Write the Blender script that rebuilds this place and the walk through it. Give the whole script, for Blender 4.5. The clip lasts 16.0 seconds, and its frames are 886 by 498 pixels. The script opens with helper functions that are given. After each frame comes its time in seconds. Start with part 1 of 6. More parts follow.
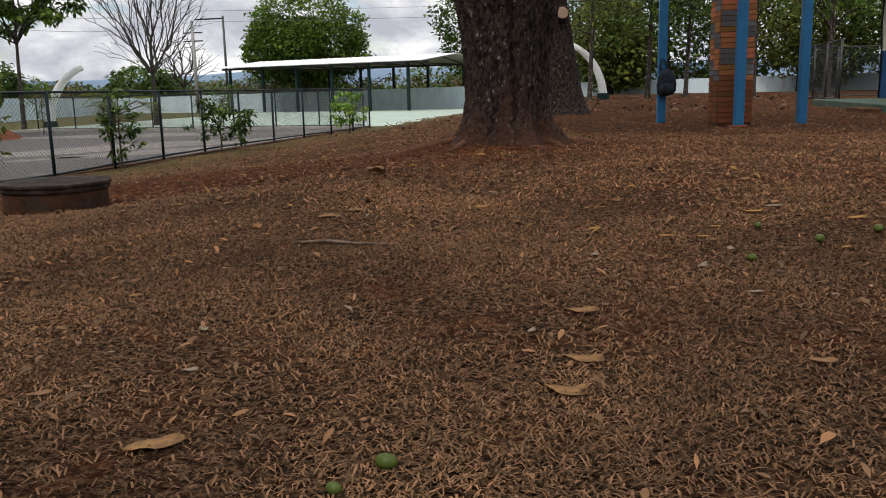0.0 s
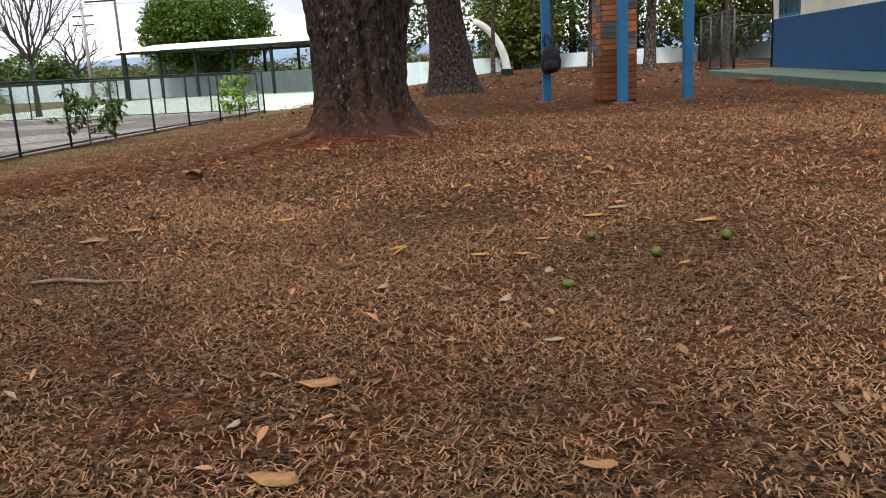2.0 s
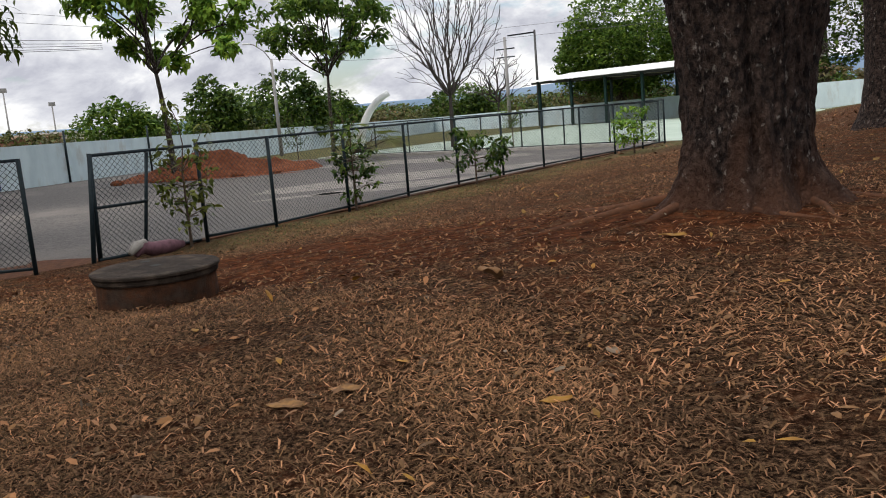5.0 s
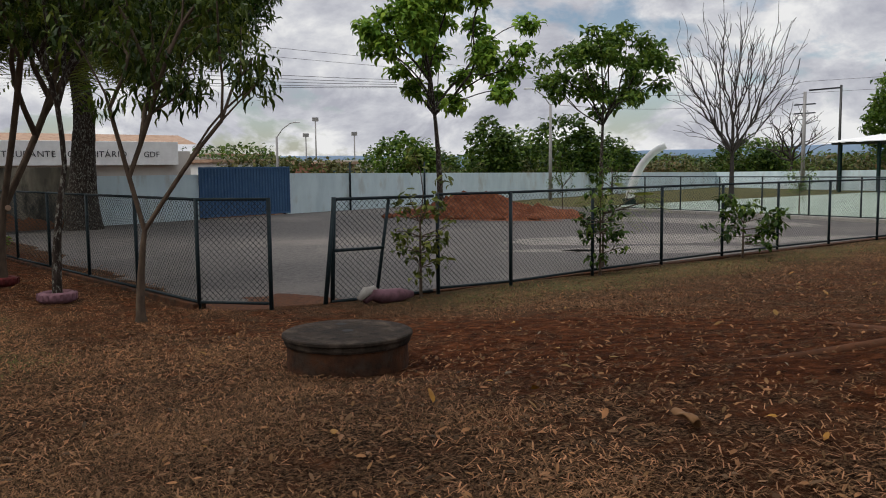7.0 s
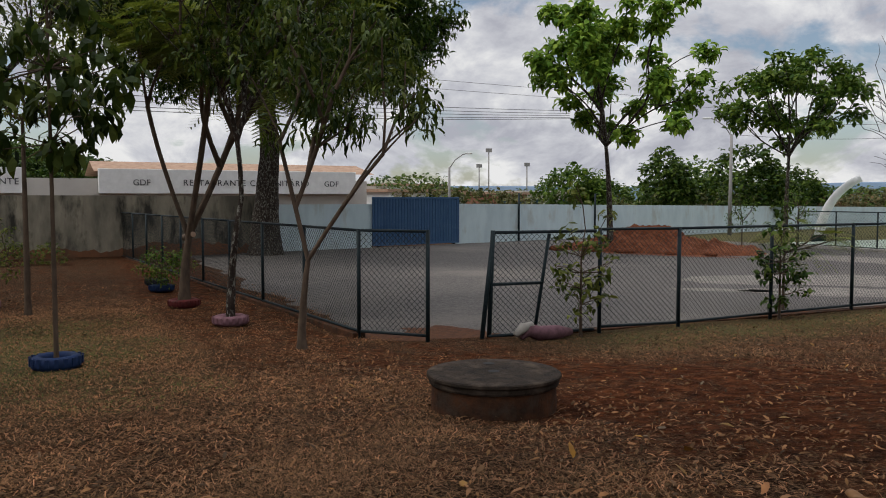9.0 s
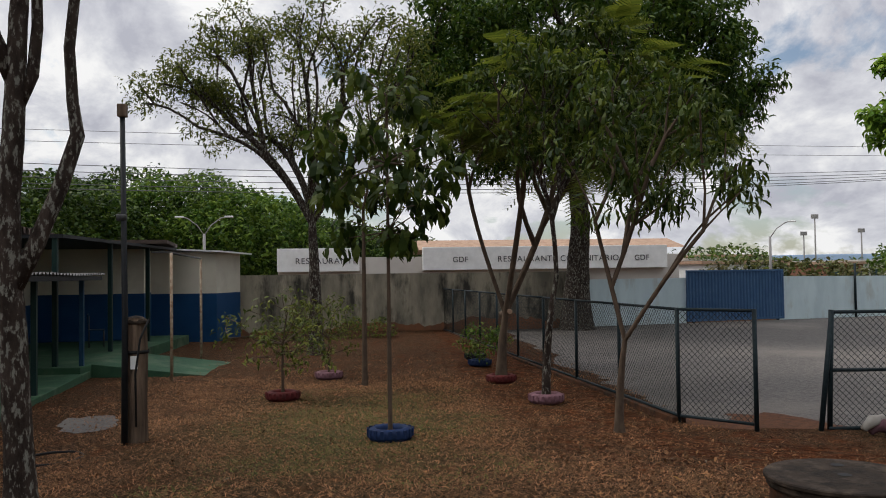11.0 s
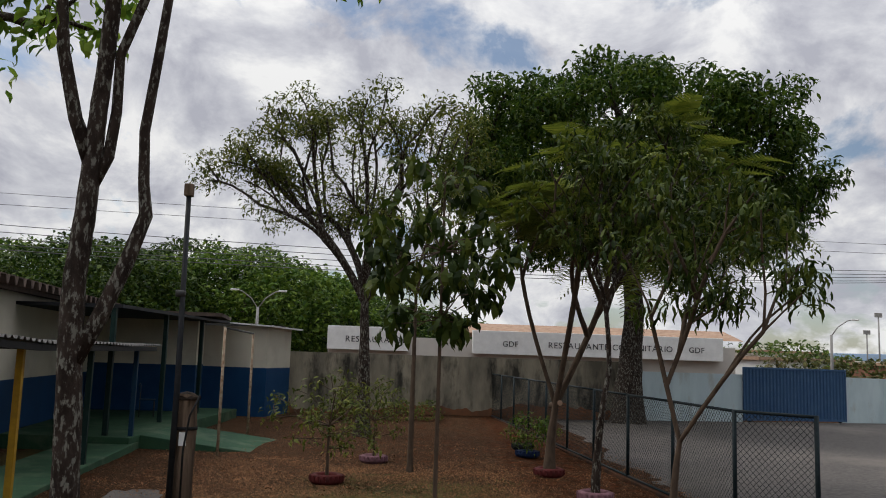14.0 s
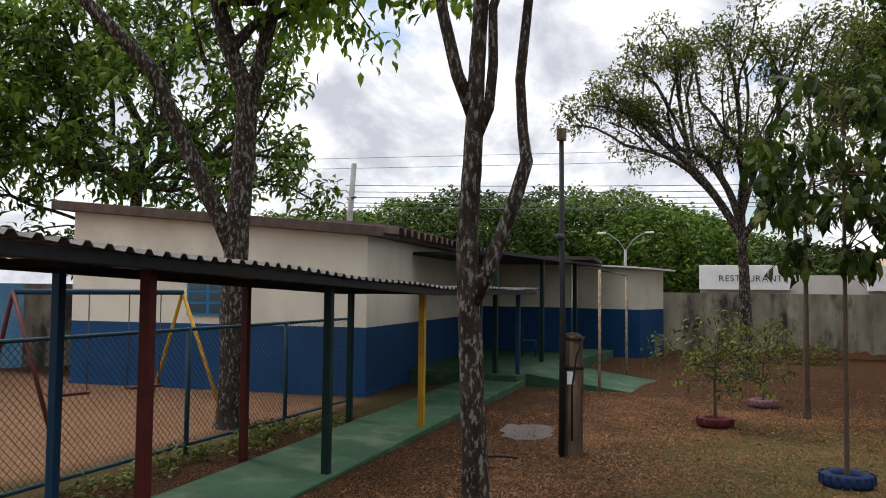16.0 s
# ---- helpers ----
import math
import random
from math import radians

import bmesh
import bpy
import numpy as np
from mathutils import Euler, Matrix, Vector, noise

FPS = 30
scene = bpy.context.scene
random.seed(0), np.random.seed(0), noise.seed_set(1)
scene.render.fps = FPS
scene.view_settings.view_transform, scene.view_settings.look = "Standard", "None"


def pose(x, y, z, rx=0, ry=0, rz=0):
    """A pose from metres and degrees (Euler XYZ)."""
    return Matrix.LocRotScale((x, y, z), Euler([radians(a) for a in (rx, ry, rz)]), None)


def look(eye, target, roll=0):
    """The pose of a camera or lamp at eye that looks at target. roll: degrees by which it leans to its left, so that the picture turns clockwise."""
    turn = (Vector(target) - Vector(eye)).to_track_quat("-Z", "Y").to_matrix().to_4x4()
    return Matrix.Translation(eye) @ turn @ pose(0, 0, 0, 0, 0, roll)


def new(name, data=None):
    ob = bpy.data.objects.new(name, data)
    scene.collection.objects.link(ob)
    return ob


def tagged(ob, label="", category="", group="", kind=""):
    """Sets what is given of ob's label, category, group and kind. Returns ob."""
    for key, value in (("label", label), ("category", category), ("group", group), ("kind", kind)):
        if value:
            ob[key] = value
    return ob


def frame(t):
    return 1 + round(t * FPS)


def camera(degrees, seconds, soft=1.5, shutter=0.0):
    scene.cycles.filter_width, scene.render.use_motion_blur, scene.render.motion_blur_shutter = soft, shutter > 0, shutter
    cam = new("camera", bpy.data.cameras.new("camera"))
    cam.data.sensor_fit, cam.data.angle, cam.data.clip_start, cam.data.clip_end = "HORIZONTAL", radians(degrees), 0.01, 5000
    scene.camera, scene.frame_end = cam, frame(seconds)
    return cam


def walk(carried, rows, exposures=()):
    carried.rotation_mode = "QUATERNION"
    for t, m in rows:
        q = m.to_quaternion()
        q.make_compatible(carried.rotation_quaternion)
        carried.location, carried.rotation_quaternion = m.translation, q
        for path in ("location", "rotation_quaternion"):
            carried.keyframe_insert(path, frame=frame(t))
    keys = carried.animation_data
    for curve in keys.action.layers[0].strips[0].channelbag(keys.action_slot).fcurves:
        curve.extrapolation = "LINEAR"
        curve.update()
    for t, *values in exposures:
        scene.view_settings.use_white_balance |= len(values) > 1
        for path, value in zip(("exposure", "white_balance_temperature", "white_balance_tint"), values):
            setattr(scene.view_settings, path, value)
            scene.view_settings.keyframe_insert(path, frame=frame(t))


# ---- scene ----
cam = camera(56.1, 16.0, 1.0)
PATH = [
    (0, (1.226, 0.493, 0.625), (0.8, 2.41, 0.249), -1.3),
    (0.5, (1.378, 0.745, 0.626), (1.112, 2.69, 0.246), -2.3),
    (1, (1.59, 0.997, 0.655), (1.317, 2.939, 0.263), -2.6),
    (1.5, (1.726, 1.157, 0.662), (1.475, 3.097, 0.243), -3.1),
    (2, (1.794, 1.527, 0.673), (1.545, 3.463, 0.239), -2.9),
    (2.5, (1.877, 1.889, 0.671), (1.613, 3.822, 0.232), -3.0),
    (3, (1.971, 2.254, 0.763), (1.603, 4.175, 0.348), -3.4),
    (3.5, (1.914, 2.637, 0.791), (1.512, 4.556, 0.398), -3.2),
    (4, (1.848, 2.971, 0.836), (1.404, 4.886, 0.467), -3.1),
    (4.5, (1.773, 3.44, 0.874), (0.985, 5.248, 0.542), -3.8),
    (5, (1.647, 3.669, 0.902), (0.509, 5.282, 0.58), -4.7),
    (5.2, (1.552, 3.799, 0.948), (0.308, 5.333, 0.631), -4.7),
    (7.3, (1.415, 4.757, 1.158), (-0.192, 5.933, 0.97), -0.4),
    (7.5, (1.383, 4.807, 1.169), (-0.212, 6.001, 0.997), -0.5),
    (8, (1.362, 4.906, 1.178), (-0.228, 6.109, 1.029), -0.3),
    (8.5, (1.356, 4.965, 1.181), (-0.272, 6.119, 1.05), 0.4),
    (9, (1.329, 4.95, 1.186), (-0.485, 5.783, 1.067), -0.0),
    (9.5, (1.274, 4.905, 1.203), (-0.679, 5.331, 1.135), -0.6),
    (10, (1.257, 4.884, 1.213), (-0.732, 5.088, 1.226), -1.0),
    (10.2, (1.232, 4.871, 1.224), (-0.762, 5.018, 1.253), -1.0),
    (12.3, (1.222, 4.899, 1.361), (-0.756, 5.117, 1.557), -0.6),
    (12.5, (1.239, 4.899, 1.375), (-0.726, 5.161, 1.641), -0.7),
    (13, (1.251, 4.892, 1.373), (-0.692, 5.202, 1.73), -0.4),
    (13.5, (1.206, 4.897, 1.345), (-0.746, 5.156, 1.694), 0.7),
    (14, (1.222, 4.851, 1.357), (-0.762, 4.855, 1.61), 1.9),
    (14.1, (1.231, 4.846, 1.36), (-0.752, 4.765, 1.604), 2.0),
    (14.5, (1.144, 4.739, 1.368), (-0.811, 4.369, 1.577), 2.5),
    (15, (1.111, 4.685, 1.357), (-0.8, 4.121, 1.534), 2.4),
    (15.5, (1.121, 4.671, 1.342), (-0.737, 3.944, 1.485), 1.6),
    (16, (1.075, 4.656, 1.329), (-0.743, 3.828, 1.426), 0.7),
]
walk(cam, [(t, look(eye, target, roll)) for t, eye, target, roll in PATH],
     [(0, 0.12), (0.5, 0.35), (1, 0.48), (1.5, 0.65), (2, 0.9), (2.5, 0.95), (3, 0.45), (3.5, 0.45), (5, 0.2), (7.5, -0.2), (9, -0.2), (10, 0.05), (12.5, -0.36), (13.3, -0.42), (14.5, 0.05), (15, 0.22), (16, 0.36)])

# ---- world and light ----
world = bpy.data.worlds.new("sky")
scene.world = world
world.use_nodes = True
wn, wl = world.node_tree.nodes, world.node_tree.links
wn.clear()
SUN_EL, SUN_ROT = radians(48), radians(200)
sky = wn.new("ShaderNodeTexSky")
sky.sky_type, sky.sun_disc, sky.sun_elevation, sky.sun_rotation = "NISHITA", False, SUN_EL, SUN_ROT
sky.air_density, sky.dust_density = 1.0, 1.0
sky_gain = wn.new("ShaderNodeVectorMath")
sky_gain.operation = "SCALE"
sky_gain.inputs["Scale"].default_value = 0.11
wl.new(sky.outputs[0], sky_gain.inputs[0])
coord = wn.new("ShaderNodeTexCoord")
split = wn.new("ShaderNodeSeparateXYZ")
wl.new(coord.outputs["Generated"], split.inputs[0])
lift = wn.new("ShaderNodeMath")
lift.operation = "ADD"
lift.inputs[1].default_value = 0.5
wl.new(split.outputs["Z"], lift.inputs[0])
floor_z = wn.new("ShaderNodeMath")
floor_z.operation = "MAXIMUM"
floor_z.inputs[1].default_value = 0.05
wl.new(lift.outputs[0], floor_z.inputs[0])
flat = []
for axis in "XY":
    d = wn.new("ShaderNodeMath")
    d.operation = "DIVIDE"
    wl.new(split.outputs[axis], d.inputs[0])
    wl.new(floor_z.outputs[0], d.inputs[1])
    flat.append(d)
plane = wn.new("ShaderNodeCombineXYZ")
wl.new(flat[0].outputs[0], plane.inputs[0])
wl.new(flat[1].outputs[0], plane.inputs[1])


def cloud_noise(scale, detail, rough):
    n = wn.new("ShaderNodeTexNoise")
    n.inputs["Scale"].default_value = scale
    n.inputs["Detail"].default_value = detail
    n.inputs["Roughness"].default_value = rough
    n.inputs["Distortion"].default_value = 0.3
    wl.new(plane.outputs[0], n.inputs["Vector"])
    return n


def world_ramp(src, stops):
    r = wn.new("ShaderNodeValToRGB")
    r.color_ramp.elements[0].position, r.color_ramp.elements[0].color = stops[0][0], (*stops[0][1], 1)
    r.color_ramp.elements[1].position, r.color_ramp.elements[1].color = stops[-1][0], (*stops[-1][1], 1)
    for p, c in stops[1:-1]:
        r.color_ramp.elements.new(p).color = (*c, 1)
    wl.new(src.outputs["Fac"], r.inputs[0])
    return r


cover = world_ramp(cloud_noise(3.1, 10, 0.58), [(0.39, (0.1, 0.1, 0.1)), (0.46, (1, 1, 1))])
tone = world_ramp(cloud_noise(5.0, 10, 0.60), [(0.38, (0.50, 0.51, 0.58)), (0.49, (0.70, 0.71, 0.76)), (0.60, (0.98, 0.98, 0.98))])
# an overcast sky is brighter towards the zenith
high = wn.new("ShaderNodeMath")
cube = wn.new("ShaderNodeMath")
cube.operation = "POWER"
cube.use_clamp = True
wl.new(split.outputs["Z"], cube.inputs[0])
cube.inputs[1].default_value = 3.0
high.operation = "MULTIPLY_ADD"
wl.new(cube.outputs[0], high.inputs[0])
high.inputs[1].default_value, high.inputs[2].default_value = 2.3, 0.95
high_floor = wn.new("ShaderNodeMath")
high_floor.operation = "MAXIMUM"
high_floor.inputs[1].default_value = 0.95
wl.new(high.outputs[0], high_floor.inputs[0])
sky_mix = wn.new("ShaderNodeMix")
sky_mix.data_type = "RGBA"
wl.new(cover.outputs[0], sky_mix.inputs["Factor"])
wl.new(sky_gain.outputs[0], sky_mix.inputs["A"])
wl.new(tone.outputs[0], sky_mix.inputs["B"])
back = wn.new("ShaderNodeBackground")
back.inputs["Strength"].default_value = 1.0
wl.new(sky_mix.outputs["Result"], back.inputs["Color"])
wl.new(high_floor.outputs[0], back.inputs["Strength"])
wo = wn.new("ShaderNodeOutputWorld")
wl.new(back.outputs[0], wo.inputs[0])

sun = new("sun", bpy.data.lights.new("sun", "SUN"))
sun.data.energy, sun.data.angle, sun.data.color = 1.5, radians(14), (1.0, 0.95, 0.87)
sun.matrix_world = look((0, 0, 30), (-math.sin(SUN_ROT) * math.cos(SUN_EL), -math.cos(SUN_ROT) * math.cos(SUN_EL), 30 - math.sin(SUN_EL)))


# ---- materials ----
def material(name, col, col2=None, rough=0.8, metal=0.0, scale=6.0, bump=0.2, bump_scale=40.0, island=0.0, obj=0.0,
             col3=None, scale3=0.8, lo=0.35, hi=0.65, through_light=0.0, stretch=None, spec=0.15, bump_dist=0.01, lo3=0.5, hi3=0.68, hue=0.05):
    """A surface with two scales of colour variation, fine relief, and variation by piece."""
    m = bpy.data.materials.new(name)
    m.use_nodes = True
    n, l = m.node_tree.nodes, m.node_tree.links
    b = n["Principled BSDF"]
    b.inputs["Roughness"].default_value, b.inputs["Metallic"].default_value = rough, metal
    b.inputs["Specular IOR Level"].default_value = spec
    tc = n.new("ShaderNodeTexCoord")
    vec = tc.outputs["Object"]
    if stretch:
        mp = n.new("ShaderNodeMapping")
        mp.inputs["Scale"].default_value = stretch
        l.new(vec, mp.inputs[0])
        vec = mp.outputs[0]

    def noise_tex(s, detail=6, ro=0.6):
        t = n.new("ShaderNodeTexNoise")
        t.inputs["Scale"].default_value, t.inputs["Detail"].default_value, t.inputs["Roughness"].default_value = s, detail, ro
        l.new(vec, t.inputs["Vector"])
        return t

    def mixed(fac, a, c):
        x = n.new("ShaderNodeMix")
        x.data_type = "RGBA"
        for sock, v in (("Factor", fac), ("A", a), ("B", c)):
            if isinstance(v, (tuple, list)):
                x.inputs[sock].default_value = (*v, 1)
            elif isinstance(v, float):
                x.inputs[sock].default_value = v
            else:
                l.new(v, x.inputs[sock])
        return x.outputs["Result"]

    def span(src, a, c):
        r = n.new("ShaderNodeMapRange")
        r.inputs["From Min"].default_value, r.inputs["From Max"].default_value = a, c
        l.new(src, r.inputs[0])
        return r.outputs[0]

    out = mixed(span(noise_tex(scale).outputs["Fac"], lo, hi), col, col2 or tuple(0.75 * v for v in col))
    if col3:
        out = mixed(span(noise_tex(scale3, 5, 0.65).outputs["Fac"], lo3, hi3), out, col3)
    if island or obj:
        src = n.new("ShaderNodeNewGeometry").outputs["Random Per Island"] if island else n.new("ShaderNodeObjectInfo").outputs["Random"]
        hs = n.new("ShaderNodeHueSaturation")
        r = n.new("ShaderNodeMapRange")
        amount = island or obj
        r.inputs["To Min"].default_value, r.inputs["To Max"].default_value = 1 - amount, 1 + amount
        l.new(src, r.inputs[0])
        l.new(r.outputs[0], hs.inputs["Value"])
        hr = n.new("ShaderNodeMapRange")
        hr.inputs["To Min"].default_value, hr.inputs["To Max"].default_value = 0.5 + hue * amount, 0.5 - hue * amount
        l.new(src, hr.inputs[0])
        l.new(hr.outputs[0], hs.inputs["Hue"])
        l.new(out, hs.inputs["Color"])
        out = hs.outputs[0]
    l.new(out, b.inputs["Base Color"])
    if bump:
        bp = n.new("ShaderNodeBump")
        bp.inputs["Strength"].default_value, bp.inputs["Distance"].default_value = bump, bump_dist
        l.new(noise_tex(bump_scale, 5).outputs["Fac"], bp.inputs["Height"])
        l.new(bp.outputs[0], b.inputs["Normal"])
    if through_light:
        tr = n.new("ShaderNodeBsdfTranslucent")
        l.new(out, tr.inputs["Color"])
        mx = n.new("ShaderNodeMixShader")
        mx.inputs[0].default_value = through_light
        l.new(b.outputs[0], mx.inputs[1])
        l.new(tr.outputs[0], mx.inputs[2])
        l.new(mx.outputs[0], n["Material Output"].inputs["Surface"])
    return m


def ground_material():
    """Red laterite soil under dry grass thatch; the mesh carries how much grass, bare sand and green there is."""
    m = bpy.data.materials.new("red_soil_and_dry_grass")
    m.use_nodes = True
    n, l = m.node_tree.nodes, m.node_tree.links
    b = n["Principled BSDF"]
    b.inputs["Roughness"].default_value, b.inputs["Specular IOR Level"].default_value = 0.95, 0.03
    tc = n.new("ShaderNodeTexCoord")

    def tex(s, d=8, ro=0.65):
        t = n.new("ShaderNodeTexNoise")
        t.inputs["Scale"].default_value, t.inputs["Detail"].default_value, t.inputs["Roughness"].default_value = s, d, ro
        l.new(tc.outputs["Object"], t.inputs["Vector"])
        return t.outputs["Fac"]

    def ramp(src, stops):
        r = n.new("ShaderNodeValToRGB")
        e = r.color_ramp.elements
        e[0].position, e[0].color = stops[0][0], (*stops[0][1], 1)
        e[1].position, e[1].color = stops[-1][0], (*stops[-1][1], 1)
        for p, c in stops[1:-1]:
            e.new(p).color = (*c, 1)
        l.new(src, r.inputs[0])
        return r.outputs[0]

    def mix(fac, a, c):
        x = n.new("ShaderNodeMix")
        x.data_type = "RGBA"
        l.new(fac, x.inputs["Factor"])
        l.new(a, x.inputs["A"])
        l.new(c, x.inputs["B"])
        return x.outputs["Result"]

    def attr(name):
        a = n.new("ShaderNodeAttribute")
        a.attribute_name = name
        return a.outputs["Fac"]

    soil = ramp(tex(7, 9, 0.72), [(0.34, (0.016, 0.0055, 0.0028)), (0.5, (0.070, 0.023, 0.0092)), (0.68, (0.17, 0.060, 0.023))])
    thatch = ramp(tex(34, 9, 0.82), [(0.42, (0.005, 0.003, 0.0018)), (0.49, (0.040, 0.022, 0.012)), (0.60, (0.20, 0.118, 0.065))])
    sand = ramp(tex(14), [(0.3, (0.22, 0.115, 0.063)), (0.7, (0.35, 0.20, 0.12))])
    green = ramp(tex(30, 8, 0.75), [(0.35, (0.035, 0.036, 0.014)), (0.65, (0.17, 0.16, 0.07))])
    mott = n.new("ShaderNodeMath")
    mott.operation = "MULTIPLY_ADD"
    l.new(tex(2.6, 8, 0.7), mott.inputs[0])
    mott.inputs[1].default_value = 4.0
    mott.inputs[2].default_value = -1.95
    add = n.new("ShaderNodeMath")
    add.operation, add.use_clamp = "ADD", True
    l.new(attr("grass"), add.inputs[0])
    l.new(mott.outputs[0], add.inputs[1])
    cov = n.new("ShaderNodeMath")
    cov.operation, cov.use_clamp = "MULTIPLY", True
    l.new(add.outputs[0], cov.inputs[0])
    cov.inputs[1].default_value = 0.94
    out = mix(cov.outputs[0], soil, thatch)
    out = mix(attr("green"), out, green)
    out = mix(attr("sand"), out, sand)
    l.new(out, b.inputs["Base Color"])
    bp = n.new("ShaderNodeBump")
    bp.inputs["Strength"].default_value, bp.inputs["Distance"].default_value = 1.0, 0.05
    l.new(tex(30, 8, 0.75), bp.inputs["Height"])
    l.new(bp.outputs[0], b.inputs["Normal"])
    return m


M_ground = ground_material()
M_asphalt = material("worn_asphalt", (0.064, 0.057, 0.052), (0.128, 0.115, 0.104), 0.9, scale=16, bump=0.5, bump_scale=160, col3=(0.155, 0.135, 0.118), scale3=0.22, spec=0.3)
M_court = material("court_green_paint", (0.29, 0.355, 0.285), (0.35, 0.41, 0.34), 0.7, scale=0.7, bump=0.1)
M_kerb = material("pale_concrete", (0.36, 0.34, 0.31), (0.25, 0.23, 0.2), 0.9, scale=3, bump=0.4)
M_concrete_old = material("stained_dark_concrete", (0.034, 0.024, 0.017), (0.013, 0.010, 0.008), 0.9, scale=7, bump=0.8, bump_scale=60, col3=(0.075, 0.055, 0.04), scale3=4.0)
M_ring_side = material("soil_splashed_concrete", (0.085, 0.034, 0.015), (0.028, 0.016, 0.010), 0.95, scale=6, bump=0.8, bump_scale=50, col3=(0.05, 0.035, 0.025), scale3=5)
M_fence = material("dark_green_fence_paint", (0.009, 0.017, 0.021), (0.018, 0.028, 0.032), 0.55, scale=20, bump=0.15)
M_play_fence = material("blue_green_fence_paint", (0.018, 0.055, 0.075), (0.028, 0.07, 0.09), 0.55, scale=20, bump=0.15)
M_wire = material("weathered_fence_wire", (0.022, 0.028, 0.027), (0.045, 0.05, 0.048), 0.6, 0.2, scale=20, bump=0)
M_wall_white = material("weathered_white_wall", (0.56, 0.66, 0.68), (0.46, 0.56, 0.59), 0.9, scale=1.6, bump=0.3, col3=(0.42, 0.45, 0.43), scale3=1.4, lo3=0.54, hi3=0.70, stretch=(1, 1, 0.4))
M_wall_grey = material("mould_stained_wall", (0.34, 0.30, 0.225), (0.15, 0.135, 0.105), 0.95, scale=1.6, bump=0.5, col3=(0.045, 0.042, 0.034), scale3=1.3, lo3=0.48, hi3=0.62, stretch=(1, 1, 0.35))
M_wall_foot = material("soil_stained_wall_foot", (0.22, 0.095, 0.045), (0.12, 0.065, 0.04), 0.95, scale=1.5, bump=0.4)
M_gate_blue = material("blue_sheet_gate", (0.045, 0.10, 0.20), (0.06, 0.12, 0.22), 0.5, scale=2, bump=0.1)
M_bark = material("lichened_dark_bark", (0.020, 0.014, 0.011), (0.052, 0.038, 0.030), 0.95, scale=12, bump=1.0, bump_scale=20, col3=(0.17, 0.165, 0.14), scale3=24, lo3=0.53, hi3=0.60, stretch=(1, 1, 0.45), bump_dist=0.03)
M_bark_big = material("old_mango_bark", (0.009, 0.006, 0.0055), (0.060, 0.040, 0.032), 0.95, scale=19, lo=0.40, hi=0.62, bump=1.0, bump_scale=26, col3=(0.19, 0.17, 0.15), scale3=17, lo3=0.60, hi3=0.68, stretch=(1, 1, 0.62), bump_dist=0.10)
M_bark_pale = material("pale_smooth_bark", (0.11, 0.078, 0.055), (0.060, 0.043, 0.031), 0.9, scale=10, bump=0.6, bump_scale=30, stretch=(1, 1, 0.4))
M_bark_grey = material("grey_bare_bark", (0.058, 0.048, 0.042), (0.034, 0.028, 0.025), 0.9, scale=10, bump=0.5)
leafy = dict(rough=0.55, scale=3, bump=0.0, through_light=0.32, spec=0.14)
M_leaf_dark = material("dark_glossy_leaves", (0.056, 0.100, 0.013), (0.032, 0.064, 0.009), island=0.65, **leafy)
M_leaf_mid = material("mid_green_leaves", (0.098, 0.165, 0.022), (0.062, 0.115, 0.016), island=0.55, **leafy)
M_leaf_bright = material("fresh_green_leaves", (0.18, 0.30, 0.034), (0.12, 0.22, 0.026), island=0.5, **leafy)
M_leaf_olive = material("olive_leaves", (0.115, 0.135, 0.024), (0.072, 0.092, 0.017), island=0.55, **leafy)
M_leaf_far = material("far_woodland_leaves", (0.070, 0.120, 0.017), (0.040, 0.075, 0.012), island=0.6, **leafy)
M_leaf_sap = material("drooping_olive_dark_leaves", (0.056, 0.084, 0.012), (0.028, 0.048, 0.008), island=0.65, **leafy)
M_leaf_wood = material("shaded_woodland_leaves", (0.050, 0.088, 0.013), (0.026, 0.050, 0.009), island=0.65, **leafy)
M_leaf_scrub = material("dusty_scrub_leaves", (0.10, 0.105, 0.034), (0.055, 0.07, 0.02), island=0.6, col3=(0.16, 0.10, 0.05), scale3=0.15, **leafy)
M_dust = material("pale_dust", (0.25, 0.225, 0.20), (0.15, 0.135, 0.12), 0.95, scale=3, bump=0.2)
M_frond = material("feathery_fronds", (0.155, 0.185, 0.024), (0.105, 0.135, 0.018), island=0.3, **leafy)
M_straw = material("dry_grass_blades", (0.160, 0.089, 0.043), (0.070, 0.039, 0.020), 0.9, scale=0.8, bump=0, island=0.85, hue=0.012, spec=0.08)
M_straw_up = material("dry_red_dusted_and_sunlit_blades", (0.27, 0.140, 0.066), (0.150, 0.078, 0.038), 0.9, scale=0.9, bump=0, island=0.8, hue=0.012, spec=0.08)
M_litter = material("fallen_brown_leaves", (0.17, 0.083, 0.030), (0.085, 0.044, 0.018), 0.75, scale=2, bump=0, island=0.6, hue=0.012, spec=0.3)
M_litter_tan = material("dry_tan_leaf_scraps", (0.20, 0.100, 0.038), (0.075, 0.036, 0.015), 0.85, scale=5, bump=0, island=0.75, spec=0.2, hue=0.012)
M_litter_yel = material("fallen_yellow_leaves", (0.25, 0.125, 0.014), (0.15, 0.07, 0.012), 0.7, scale=9, bump=0, island=0.3, spec=0.3, hue=0.02)
M_litter_pale = material("bleached_dry_leaf", (0.19, 0.14, 0.095), (0.11, 0.08, 0.052), 0.8, scale=20, bump=0)
M_litter_big = material("curled_tan_leaf", (0.22, 0.115, 0.04), (0.11, 0.058, 0.025), 0.7, scale=25, bump=0.3)
